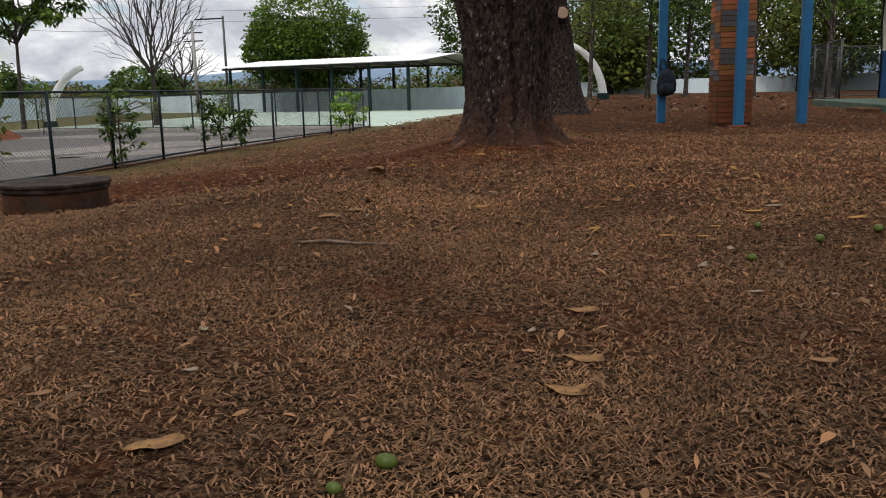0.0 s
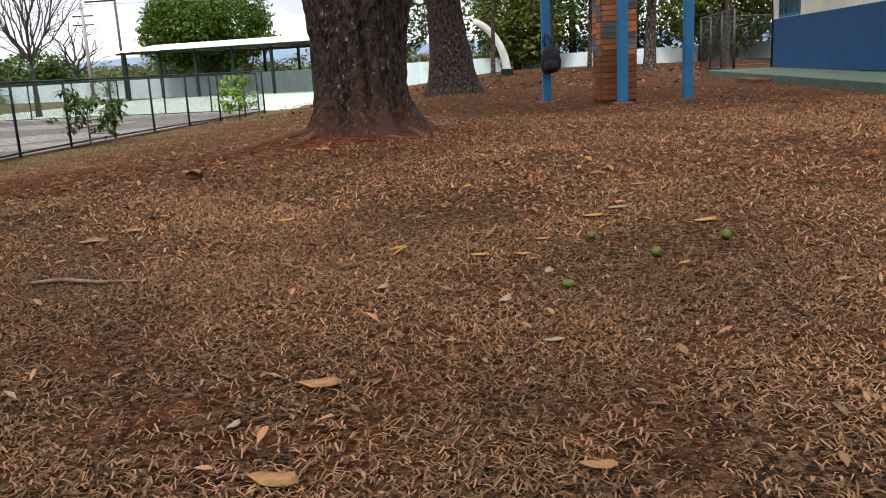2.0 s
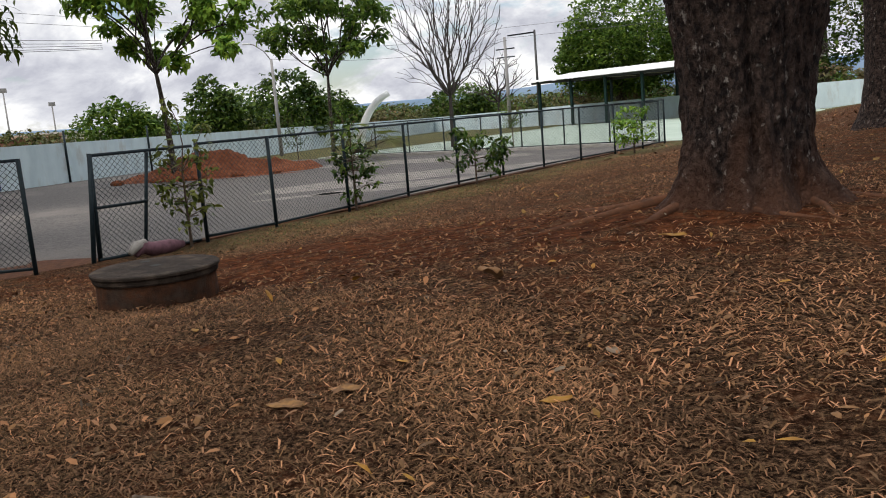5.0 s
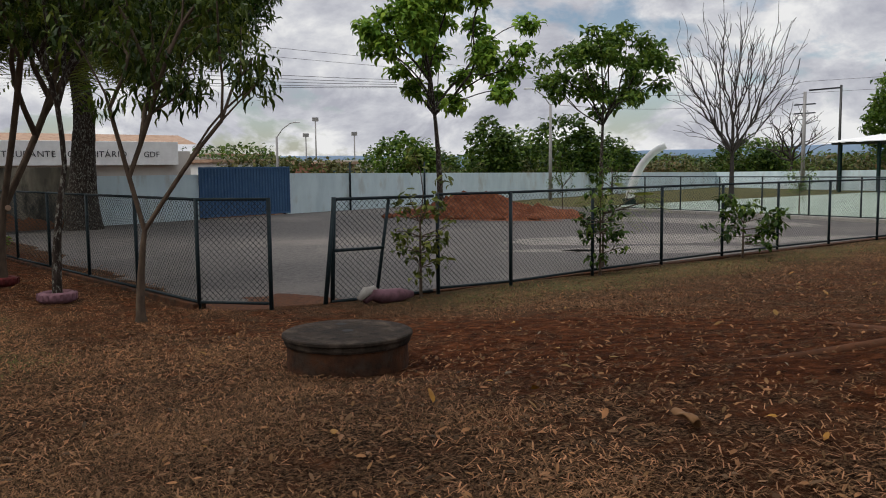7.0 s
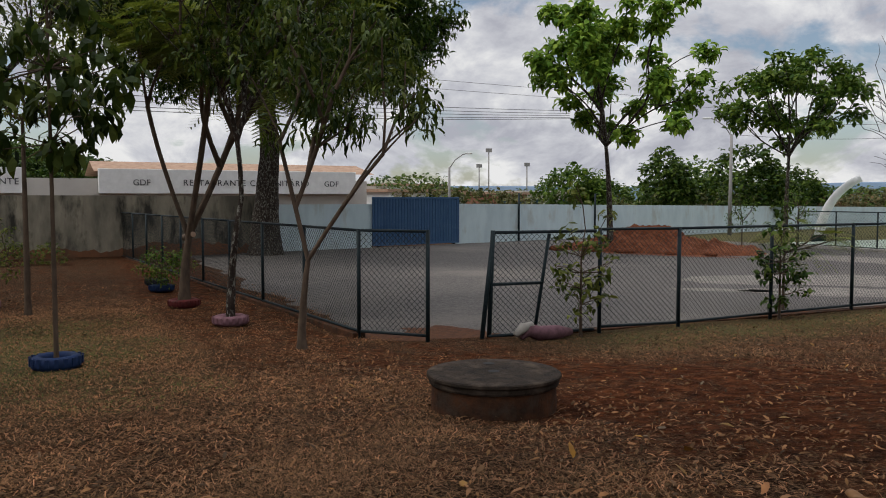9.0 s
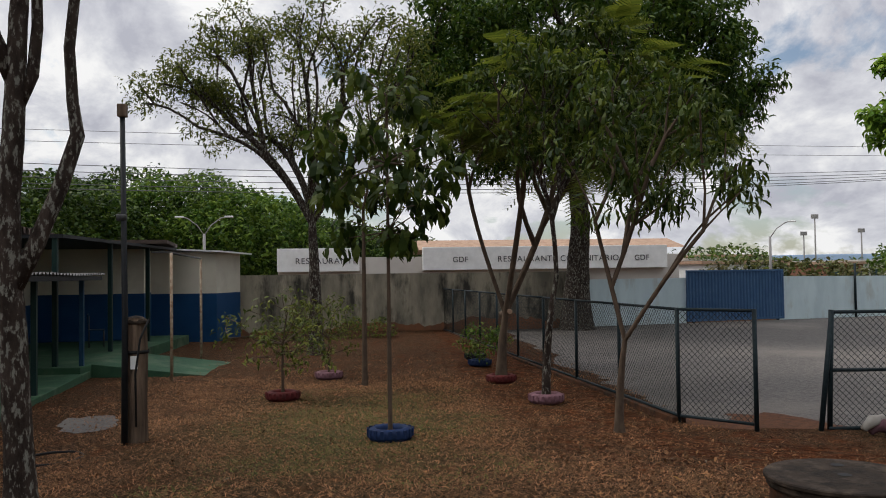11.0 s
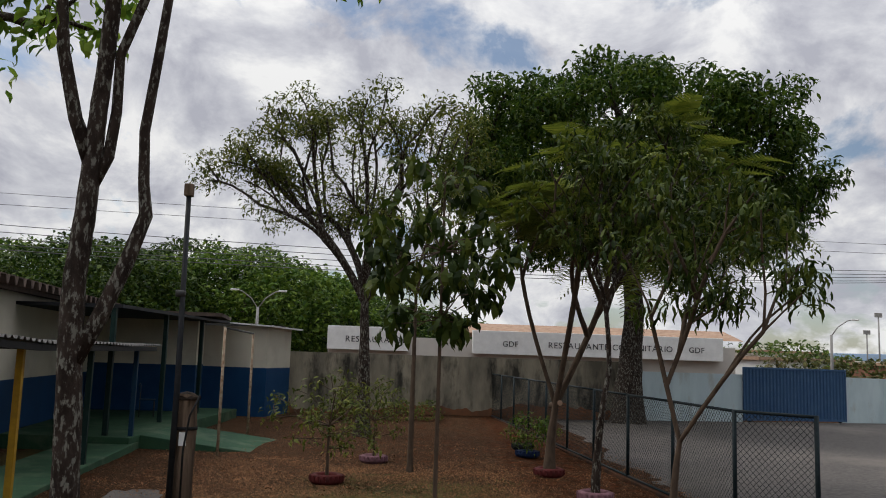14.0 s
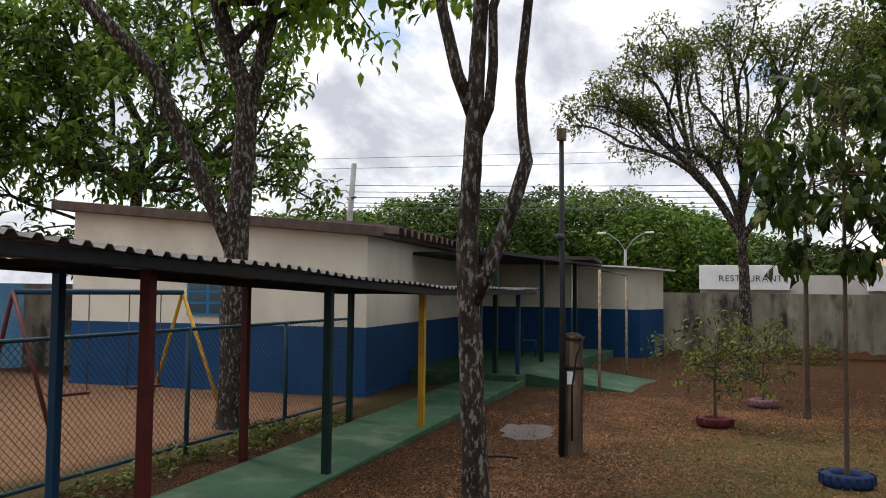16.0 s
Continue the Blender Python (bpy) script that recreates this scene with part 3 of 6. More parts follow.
sg = thing("sliding_gate", wall_at(8.1, -0.85, 0.16), "blue corrugated sheet sliding gate, closed", "gate", rz=math.degrees(math.atan2(WALLD.y, WALLD.x)))
for k in range(30):
    x0 = 0.05 + k * 0.157
    sheet = Build().add([(x0, 0, 0.12), (x0 + 0.05, 0, 0.12), (x0 + 0.075, -0.035, 0.12), (x0 + 0.125, -0.035, 0.12), (x0 + 0.157, 0, 0.12),
                         (x0, 0, 2.08), (x0 + 0.05, 0, 2.08), (x0 + 0.075, -0.035, 2.08), (x0 + 0.125, -0.035, 2.08), (x0 + 0.157, 0, 2.08)],
                        [(0, 1, 6, 5), (1, 2, 7, 6), (2, 3, 8, 7), (3, 4, 9, 8)])
    part("sheet", sheet, M_gate_blue, sg)
for z in (0.1, 2.1):
    part("rail", Build().box(0.0, -0.05, z - 0.04, 4.80, 0.04, z + 0.04), M_gate_blue, sg, "", False, 0.008)
for x in (0.0, 4.74):
    part("stile", Build().box(x, -0.05, 0.06, x + 0.06, 0.04, 2.12), M_gate_blue, sg, "", False, 0.008)
for x in (0.3, 4.5):
    part("roller", Build().tube([(x, -0.04, 0.045), (x, 0.04, 0.045)], 0.06, 14), M_black, sg, "", True)

# ---- concrete well ring with its lid ----
MX, MY = -4.64, 8.15
mz = gz(MX, MY) + 0.03
well = thing("well_ring", (MX, MY, mz), "low concrete well ring with a dark stained lid", "well")
part("ring", Build().lathe([(0.50, -0.2), (0.515, 0.02), (0.51, 0.19), (0.505, 0.205), (0.44, 0.205)], 56), M_ring_side, well, "soil splashed ring")
part("collar", Build().lathe([(0.44, 0.2), (0.525, 0.2), (0.535, 0.215), (0.535, 0.245), (0.525, 0.255), (0.44, 0.255)], 56), M_concrete_old, well, "dark moulded collar")
lid = part("lid", Build().lathe([(0.0, 0.294), (0.3, 0.293), (0.54, 0.290), (0.552, 0.282), (0.553, 0.262), (0.54, 0.250), (0.44, 0.249)], 56), M_concrete_old, well, "dark stained concrete lid")
# Flat black discs on the lid paint the dark inside of the lifting holes.
for x, y in ((-0.28, 0.1), (0.02, -0.01)):
    part("lifting_hole", Build().lathe([(0.0, 0.2975), (0.05, 0.2975)], 14, x, y), M_black, well)

# ---- blue posts, brick pillar, bag ----
for (x, y), tilt in (((1.85, 16.85), -0.02), ((3.03, 15.15), 0.02), ((4.18, 16.07), 0.01)):
    z = gz(x, y)
    p = thing("steel_post", (x, y, z), "square sky blue steel post set on a small footing", "post", "blue posts", rz=8)
    part("shaft", Build().box(-0.075, -0.075, 0.02, 0.075, 0.075, 4.2), M_blue_post, p, "", False, 0.012)
    part("base_plate", Build().box(-0.14, -0.14, -0.05, 0.14, 0.14, 0.025), M_stained, p, "dusty footing plate", False, 0.01)
px, py = 2.95, 15.72
pillar = thing("brick_pillar", (px, py, gz(px, py)), "square pillar of orange and grey bricks, soil stained below", "pillar", rz=10)
part("core", Build().box(-0.28, -0.28, -0.1, 0.28, 0.28, 3.6), M_mortar, pillar, "soil stained plaster core")
bw, bh = 0.272, 0.088
brick_meshes = [Build().box(-bw / 2, -0.011, 0, bw / 2, 0.014, bh - 0.012).mesh("brick", m) for m in (M_brick_a, M_brick_b, M_stained)]
for row in range(31):
    for face in range(4):
        for k in range(2):
            u = (k - 0.5) * (bw + 0.01) + (0.0 if row % 2 else 0.004)
            pale = row < 8 + (row * 7 + k + face) % 3
            mesh = brick_meshes[2] if pale else brick_meshes[0 if (row * 5 + k * 3 + face) % 7 in (0, 1, 3, 5) else 1]
            br = new("brick", mesh)
            br.parent = pillar
            br.matrix_basis = pose(0, 0, 0, 0, 0, 90 * face) @ pose(u, -0.283 - 0.004 * random.random(), 0.06 + row * bh)

bag = thing("backpack", (1.93, 16.70, gz(1.85, 16.85) + 0.52), "dark backpack hung on a blue post by its strap", "bag")
sack = Build().lathe([(0.0, 0.0), (0.13, 0.01), (0.19, 0.08), (0.20, 0.22), (0.17, 0.36), (0.11, 0.46), (0.0, 0.48)], 20)
sack.v = [(x * 0.9, y * 0.6 - 0.03, z + 0.02 * math.sin(9 * x + 5 * z)) for x, y, z in sack.v]
part("sack", sack, M_cloth, bag, "", True)
pocket = Build().lathe([(0.0, 0.04), (0.10, 0.05), (0.12, 0.12), (0.10, 0.22), (0.0, 0.24)], 16)
pocket.v = [(x, y * 0.5 - 0.13, z) for x, y, z in pocket.v]
part("pocket", pocket, M_cloth, bag, "", True)
part("strap", Build().tube([(-0.08, 0.0, 0.40), (-0.12, -0.02, 0.56), (-0.09, 0.1, 0.70), (-0.02, 0.02, 0.62), (0.05, -0.05, 0.42)], 0.02, 8), M_cloth, bag, "", True)

# ---- blue and white building past the pillar ----
hall = thing("school_building", (8.6, 20, 0.05), "low school building, cream above a blue dado", "building")
part("dado", Build().box(0, -10, 0.05, 8, 8.2, 1.42), M_dado, hall, "blue painted dado")
part("wall", Build().box(0.004, -9.996, 1.42, 7.99, 8.19, 3.1), M_cream, hall, "cream upper wall")
part("roof", Build().box(-0.6, -10.6, 3.1, 8.6, 8.8, 3.22), M_fascia, hall)
win = part("window", Build().box(-0.03, 5.4, 1.45, 0.02, 7.4, 2.5), M_blue_post, hall, "blue framed window")
for k in range(4):
    for j in range(2):
        part("pane", Build().box(-0.036, 5.47 + k * 0.48, 1.52 + j * 0.48, -0.031, 5.88 + k * 0.48, 1.93 + j * 0.48), M_glass, win)
part("drain_pipe", Build().tube([(-0.03, 8.0, 0.05), (-0.03, 8.02, 1.5), (-0.05, 8.1, 2.2), (-0.03, 8.1, 3.1)], 0.025, 8), M_black, hall, "", True)
slab = Build().box(6.8, 13, -0.4, 8.6, 28.4, 0.085)
tagged(part("walkway_slab", slab, M_slab_dark, None, "", False, 0.02), "worn green concrete apron along the school wall", "pavement", kind="structure")
box_step = Build().box(6.42, 21.0, -0.25, 6.8, 22.6, 0.0)
tagged(part("step", box_step, M_mortar, None, "", False, 0.02), "reddish concrete step against the green apron", "step", kind="structure")
hen_posts = [(7.7 + 0.02 * k, 29.0 + 2.0 * k) for k in range(4)] + [(9.0, 35.2), (10.6, 35.4), (12.6, 35.6)]
link_fence("wire_pen", hen_posts, 1.9, "grey wire pen behind the school building", M_steel_dark, base=0.0, pitch=0.12)

# ---- the arch ribs ----
for (x, y, z, rz, s) in ((0.1, 42.0, -0.05, 181, 0.95), (-27.4, 38.0, -0.85, 38, 1.1)):
    pts = [(2.3 * s * (1 - math.cos(a)), 0, 2.9 * s * math.sin(a)) for a in [radians(8 * k) for k in range(10)]]
    arch = thing("arch_rib", (x, y, z), "white curved concrete rib rising from the ground", "sculpture", "arch ribs", rz=rz)
    part("rib", Build().tube(pts, [0.22 * s - 0.008 * k for k in range(10)], 12), M_white, arch, "", True)
    part("footing", Build().box(-0.3 * s, -0.25, -0.3, 0.3 * s, 0.25, 0.35), M_post_green, arch, "green painted footing", False, 0.02)

# ---- open court pavilion ----
pav = thing("court_pavilion", (-30.0, 63.6, -0.9), "long open pavilion with a white sheet roof on slim posts", "pavilion", rz=math.degrees(math.atan2(-5.9, 21.5)))
for j in range(2):
    for k in range(6):
        part("post", Build().box(k * 3.3 - 0.09, j * 9 - 0.09, 0, k * 3.3 + 0.09, j * 9 + 0.09, 3.55), M_post_green, pav)
roof = Build()
N = 60
for i in range(N + 1):
    x = -0.8 + i * 19.0 / N
    roof.v += [(x, -0.9, 3.62), (x, 4.5, 4.22 + 0.02 * (i % 2)), (x, 9.9, 3.62)]
for i in range(N):
    a = 3 * i
    roof.f += [(a, a + 3, a + 4, a + 1), (a + 1, a + 4, a + 5, a + 2)]
ro = part("roof", roof, M_roof_white, pav)
mod = ro.modifiers.new("sheet", "SOLIDIFY")
mod.thickness = 0.04
for j in range(2):
    part("eave_beam", Build().beam((-0.8, j * 9, 3.5), (18.2, j * 9, 3.5), 0.12, 0.16), M_steel_dark, pav)
for k in range(6):
    part("truss", Build().tube([(k * 3.3, 0, 3.5), (k * 3.3, 4.5, 4.12), (k * 3.3, 9, 3.5), (k * 3.3, 0, 3.5)], 0.05, 6), M_steel_dark, pav)

# ---- earth heap in the yard ----
hv, hf = [], []
hn = 84
for j in range(hn + 1):
    for i in range(hn + 1):
        u, v = i / hn * 2 - 1, j / hn * 2 - 1
        base = max(0.0, 1 - (u * u) ** 1.2 - (v * v) ** 1.1)
        lump = noise.noise(Vector((u * 4, v * 3, 3.1))) * 0.35 + noise.noise(Vector((u * 11, v * 9, 7.7))) * 0.22 + noise.noise(Vector((u * 26, v * 16, 2.7))) * 0.14
        twin = 0.72 + 0.28 * math.cos(5.0 * u + 0.6)
        hv.append((u * 4.2, v * 1.9, base ** 0.8 * (1.0 * twin + 0.95 * lump) if base > 0 else -0.02))
for j in range(hn):
    for i in range(hn):
        a = j * (hn + 1) + i
        hf.append((a, a + 1, a + hn + 2, a + hn + 1))
solid("earth_mound", Build().add(hv, hf), M_heap, (-25.0, 26.3, -0.86), "heap of loose red earth dumped in the yard", "heap", rz=31, smooth=True)
for k in range(9):
    a = random.uniform(-3.6, 3.6)
    rock = Build().lathe([(0.0, 0.0), (0.2, 0.02), (0.24, 0.1), (0.15, 0.2), (0.0, 0.23)], 8)
    rock.v = [(x * random.uniform(0.8, 1.5), y * random.uniform(0.7, 1.2), z) for x, y, z in rock.v]
    ca, sa = math.cos(radians(31)), math.sin(radians(31))
    solid("earth_clod", rock, M_heap, (-25.0 + ca * a + sa * 1.9, 26.3 + sa * a - ca * 1.9, -0.87), "clod of red earth beside the heap", "clod", "earth clods", smooth=True)

# ---- covered walk ----
WO, WANG = Vector((-9.82, -0.62, 0)), math.degrees(math.atan2(0.11, 0.994))
walkway = thing("covered_walk", (-9.82, -0.62, -0.68), "covered walk with painted steel posts and a corrugated sheet roof", "walkway", rz=WANG)
colours = {0: M_post_yellow, 1: M_post_green, 2: M_post_red}
for k in range(-2, 3):
    m = {-2: M_post_navy, -1: M_post_green}.get(k) or colours.get(k, M_post_navy)
    part("post", Build().box(k * 3.08 - 0.045, -0.045, -0.06, k * 3.08 + 0.045, 0.045, 1.98 + 0.033 * max(0.0, k * 3.08)), m, walkway, "", False, 0.008)
for k in (-2, 0, 1, 2):
    m = {0: M_post_green, 1: M_post_red, 2: M_post_navy, -1: M_post_red}.get(k, M_post_navy)
    xb = k * 3.0 - 0.32
    part("post", Build().box(xb - 0.042, -1.322, -0.06, xb + 0.042, -1.238, 1.98 + 0.033 * max(0.0, xb)), m, walkway, "", False, 0.008)
for y in (0.22, -1.28):
    part("edge_beam", Build().beam((-6.8, y, 1.965), (0, y, 1.965), 0.07, 0.09).beam((0, y, 1.965), (8.4, y, 2.235), 0.07, 0.09), M_beam, walkway, "", False, 0.006)
for k in range(-4, 5):
    part("purlin", Build().box(k * 1.6 - 0.03, -1.4, 1.93 + 0.053 * max(0, k), k * 1.6 + 0.03, 0.2, 1.99 + 0.053 * max(0, k)), M_beam, walkway)
sheet = Build()
xs = []
x = -7.0
while x < 8.4:
    xs += [(x, 0.0), (x + 0.10, 0.0), (x + 0.13, 0.045), (x + 0.17, 0.045), (x + 0.2, 0.0)]
    x += 0.2
for x, h in xs:
    rise = 0.033 * max(0.0, x) - 0.07
    sheet.v += [(x, 0.30, 2.09 + rise + 0.75 * h + 0.012 * math.sin(x * 1.7)), (x, -0.6, 2.095 + rise + h), (x, -1.6, 2.10 + rise + h)]
for i in range(len(xs) - 1):
    a = 3 * i
    sheet.f += [(a, a + 3, a + 4, a + 1), (a + 1, a + 4, a + 5, a + 2)]
so = part("roof_sheet", sheet, M_roof_sheet, walkway, "dull corrugated zinc sheets")
so.modifiers.new("sheet", "SOLIDIFY").thickness = 0.006
slab2 = Build().box(-6.4, -1.15, -0.25, 7.3, 0.12, 0.03)
sl = part("floor_slab", slab2, M_green_slab, None, "", False, 0.015)
sl.matrix_basis = pose(-9.82, -0.62, -0.69, 0, 0.6, WANG)
tagged(sl, "green painted concrete path under the covered walk", "pavement", kind="structure")

# ---- main building with blue dado ----
UX, UY = -0.985, -0.17
bld = thing("classroom_block", (-12.84, -3.27, -0.88), "single-storey classroom block, cream over a deep blue dado", "building", rz=math.degrees(math.atan2(UY, UX)))
# local x runs along the covered walk, local y away from the playground front
part("dado", Build().box(0, 0, -0.1, 11.5, 6.6, 1.46), M_dado, bld, "deep blue painted dado")
part("skirting", Build().box(-0.02, -0.02, -0.1, 11.52, 6.62, 0.22), M_dado, bld, "", False, 0.01)
upper = Build().add([(0.004, 0.004, 1.46), (11.5, 0.004, 1.46), (11.5, 6.6, 1.46), (0.004, 6.6, 1.46), (0.004, 0.004, 3.26), (11.5, 0.004, 3.26), (11.5, 6.6, 3.8), (0.004, 6.6, 3.8)],
                    [(3, 2, 1, 0), (4, 5, 6, 7), (0, 1, 5, 4), (1, 2, 6, 5), (2, 3, 7, 6), (3, 0, 4, 7)])
part("upper_wall", upper, M_cream, bld, "cream painted upper wall")
fascia = Build().add([(-0.25, -0.25, 3.2), (11.6, -0.25, 3.2), (11.6, 7.0, 3.8), (-0.25, 7.0, 3.8), (-0.25, -0.25, 3.4), (11.6, -0.25, 3.4), (11.6, 7.0, 4.0), (-0.25, 7.0, 4.0)],
                     [(3, 2, 1, 0), (4, 5, 6, 7), (0, 1, 5, 4), (1, 2, 6, 5), (2, 3, 7, 6), (3, 0, 4, 7)])
part("roof", fascia, M_fascia, bld, "brown fibre cement roof with deep fascia", False, 0.015)
for k in range(24):
    x0 = 0.2 + k * 0.48
    tile = Build().add([(x0, -0.55, 3.26), (x0 + 0.07, -0.55, 3.42), (x0 + 0.34, -0.55, 3.42), (x0 + 0.42, -0.55, 3.26), (x0, 0.9, 3.42), (x0 + 0.07, 0.9, 3.58), (x0 + 0.34, 0.9, 3.58), (x0 + 0.42, 0.9, 3.42)],
                       [(0, 1, 5, 4), (1, 2, 6, 5), (2, 3, 7, 6)])
    t = part("roof_tile", tile, M_fascia, bld)
    t.modifiers.new("sheet", "SOLIDIFY").thickness = 0.025
win = part("window", Build().box(-0.04, 2.9, 1.62, 0.02, 3.85, 2.62), M_blue_post, bld, "blue louvred steel window")
for k in range(2):
    for j in range(4):
        part("pane", Build().box(-0.052, 2.96 + k * 0.46, 1.68 + j * 0.235, -0.042, 3.34 + k * 0.46, 1.86 + j * 0.235), M_glass, win)
# veranda wing
part("wing_dado", Build().box(9.6, -2.9, 0.42, 11.5, 0.0, 1.72), M_dado, bld, "deep blue painted dado")
part("wing_wall", Build().box(9.604, -2.896, 1.72, 11.5, 0.0, 3.1), M_cream, bld, "cream wing wall")
part("wing_roof", Build().box(8.8, -3.6, 3.1, 12.4, 0.0, 3.2), M_fascia, bld)
vf = Build().box(-24.5, -6.2, -1.0, -15.6, -1.2, -0.47)
tagged(part("veranda_floor", vf, M_green_slab, None, "", False, 0.015), "green painted veranda floor, a step above the soil", "floor", kind="structure")
ramp = Build().add([(-16.2, -1.2, -0.47), (-18.9, -1.2, -0.47), (-18.9, 1.2, -0.76), (-16.2, 1.2, -0.76), (-16.2, -1.2, -1), (-18.9, -1.2, -1), (-18.9, 1.2, -1), (-16.2, 1.2, -1)],
                   [(0, 3, 2, 1), (0, 4, 7, 3), (2, 6, 5, 1), (3, 7, 6, 2), (4, 5, 6, 7), (0, 1, 5, 4)])
tagged(part("ramp", ramp, M_green_slab, None, "", False, 0.01), "green painted ramp down to the soil", "ramp", kind="structure")
# Closes the passage; the shade inside is put into its dark colour.
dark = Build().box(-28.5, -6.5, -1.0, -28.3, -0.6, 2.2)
tagged(part("wall_dark", dark, M_passage_shade, None), "back wall of the veranda passage, its shade put into the colour", "wall", kind="structure")
# Roof slab in beam black, so the colour carries the shade beneath it.
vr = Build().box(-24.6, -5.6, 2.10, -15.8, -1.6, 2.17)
tagged(part("veranda_roof", vr, M_beam), "veranda roof sheets, shade of the underside put into the colour", "roof", kind="structure")
for x, y in ((-15.9, -1.3), (-19.2, -1.3), (-22.3, -1.3)):
    solid("veranda_post", Build().box(-0.05, -0.05, 0, 0.05, 0.05, 2.6), M_post_green, (x, y - 0.5, -0.47), "dark green veranda post", "post", "veranda posts", bevel=0.008)
chair = thing("plastic_chair", (-20.6, -2.6, -0.47), "dark blue plastic school chair on the veranda", "chair", rz=200)
part("seat", Build().box(-0.2, -0.2, 0.42, 0.2, 0.2, 0.45), M_post_navy, chair, "", False, 0.015)
part("backrest", Build().box(-0.2, 0.18, 0.6, 0.2, 0.22, 0.85), M_post_navy, chair, "", False, 0.015)
for x in (-0.17, 0.17):
    for y in (-0.17, 0.18):
        part("leg", Build().tube([(x, y, 0), (x * 0.95, y, 0.43 if y < 0 else 0.8)], 0.014, 8), M_steel_dark, chair, "", True)

# ---- small outbuilding ----
wc = thing("outbuilding", (-25.13, -0.5, -0.8), "small flat-roofed outbuilding, cream over a blue dado", "building", rz=-10)
part("dado", Build().box(-2.1, -2.4, -0.1, 0, 0, 1.57), M_dado, wc, "deep blue painted dado")
part("upper_wall", Build().box(-2.096, -2.396, 1.57, -0.004, -0.004, 2.86), M_cream, wc, "cream upper wall")
rf = Build().add([(-2.4, 0.3, 2.82), (0.3, 0.3, 2.84), (0.3, -3.0, 3.02), (-2.4, -3.0, 3.0), (-2.4, 0.3, 2.87), (0.3, 0.3, 2.89), (0.3, -3.0, 3.07), (-2.4, -3.0, 3.05)],
                 [(0, 1, 2, 3), (7, 6, 5, 4), (1, 0, 4, 5), (2, 1, 5, 6), (3, 2, 6, 7), (0, 3, 7, 4)])
part("roof", rf, M_roof_white, wc, "thin sheet roof")
goal = thing("pipe_frame", (-15.5, 0.59, -0.72), "bare paint-flaked pipe frame standing in the soil", "frame", rz=0)
frame_pts = [(0, 0, -0.1), (0.02, 0, 2.48), (-3.46, -0.2, 2.44), (-3.47, -0.2, -0.15)]
part("front_pipe", Build().tube(frame_pts[:2], 0.03, 10), M_pale_pipe, goal, "", True)
part("top_pipe", Build().tube(frame_pts[1:3], 0.022, 10), M_steel_dark, goal, "", True)
part("rear_pipe", Build().tube(frame_pts[2:], 0.03, 10), M_pale_pipe, goal, "", True)

# ---- lamp pole on its timber stump ----
LX, LY = -8.65, 1.94
lz = gz(LX, LY)
stump = thing("timber_stump", (LX, LY, lz), "split old timber pole stump with a strapped pipe", "stump")
tim = Build().tube([(0, 0, -0.1), (0.01, 0, 0.5), (0.0, 0.01, 1.0), (0.01, 0.0, 1.38)], [0.138, 0.126, 0.124, 0.118], 18)
tim.v = [(x * (1 + 0.13 * math.sin(7 * math.atan2(y, x))), y * (1 + 0.10 * math.sin(5 * math.atan2(y, x) + 1)), z + (0.06 * math.sin(9 * x) if z > 1.2 else 0)) for x, y, z in tim.v]
part("timber", tim, M_wood_old, stump, "", False)
part("cap", Build().lathe([(0.0, 1.46), (0.08, 1.44), (0.155, 1.38), (0.14, 1.36)], 16), M_concrete_old, stump, "", True)
part("tag", Build().box(0.125, -0.02, 0.85, 0.145, 0.06, 1.0), M_white, stump, "small white paper tag")
part("band", Build().lathe([(0.142, 1.02), (0.146, 1.02), (0.146, 1.06), (0.142, 1.06)], 18), M_black, stump, "", True)
part("cable", Build().tube([(0.17, 0.05, 0.2), (0.19, 0.05, 0.8), (0.25, 0.12, 1.2), (0.18, 0.2, 1.42), (0.02, 0.16, 1.38)], 0.012, 6), M_black, stump, "", True)
lamp = thing("lamp_pole", (LX + 0.17, LY - 0.08, lz), "thin dark steel pole with a small floodlight box", "lamp")
part("pole", Build().tube([(0, 0, -0.05), (-0.03, 0, 1.5), (-0.11, -0.05, 3.77)], [0.038, 0.036, 0.03], 10), M_beam, lamp, "", True)
part("lamp_head", Build().box(-0.16, -0.10, 3.76, -0.06, 0.0, 3.91), M_wood_old, lamp, "rusty lamp box", False, 0.01)
part("clamp", Build().lathe([(0.05, 2.55), (0.062, 2.56), (0.062, 2.62), (0.05, 2.63)], 12, -0.07, -0.05), M_steel_dark, lamp, "", True)
ring = Build().tube([(0.34 * math.cos(radians(a)), 0.30 * math.sin(radians(a)), 0.02) for a in range(0, 361, 15)], 0.014, 6, False)
solid("cable_loop", ring, M_black, (-8.0, 1.25, gz(-8.0, 1.25)), "loop of black cable lying on the soil", "cable", smooth=True)

# ---- playground fence and swing ----
play_posts = [(-11.6, -2.85), (-9.3, -2.62), (-7.0, -2.45), (-4.9, -2.25), (-2.8, -2.05)]
link_fence("wire_fence", play_posts, 1.5, "blue-green chain link fence round the playground", M_play_fence, base=-0.68, pitch=0.085)
swing = thing("swing_set", (-8.0, -4.85, -0.72), "old playground swing with red and yellow legs", "swing", rz=-11)
part("top_bar", Build().tube([(-1.3, 0, 1.95), (1.4, 0, 1.95)], 0.04, 10), M_post_navy, swing, "", True)
for x, m in ((-1.3, M_post_yellow), (1.4, M_post_red)):
    for y in (-0.95, 0.95):
        part("leg", Build().tube([(x, 0, 1.95), (x - 0.1, y, 0)], 0.03, 10), m, swing, "", True)
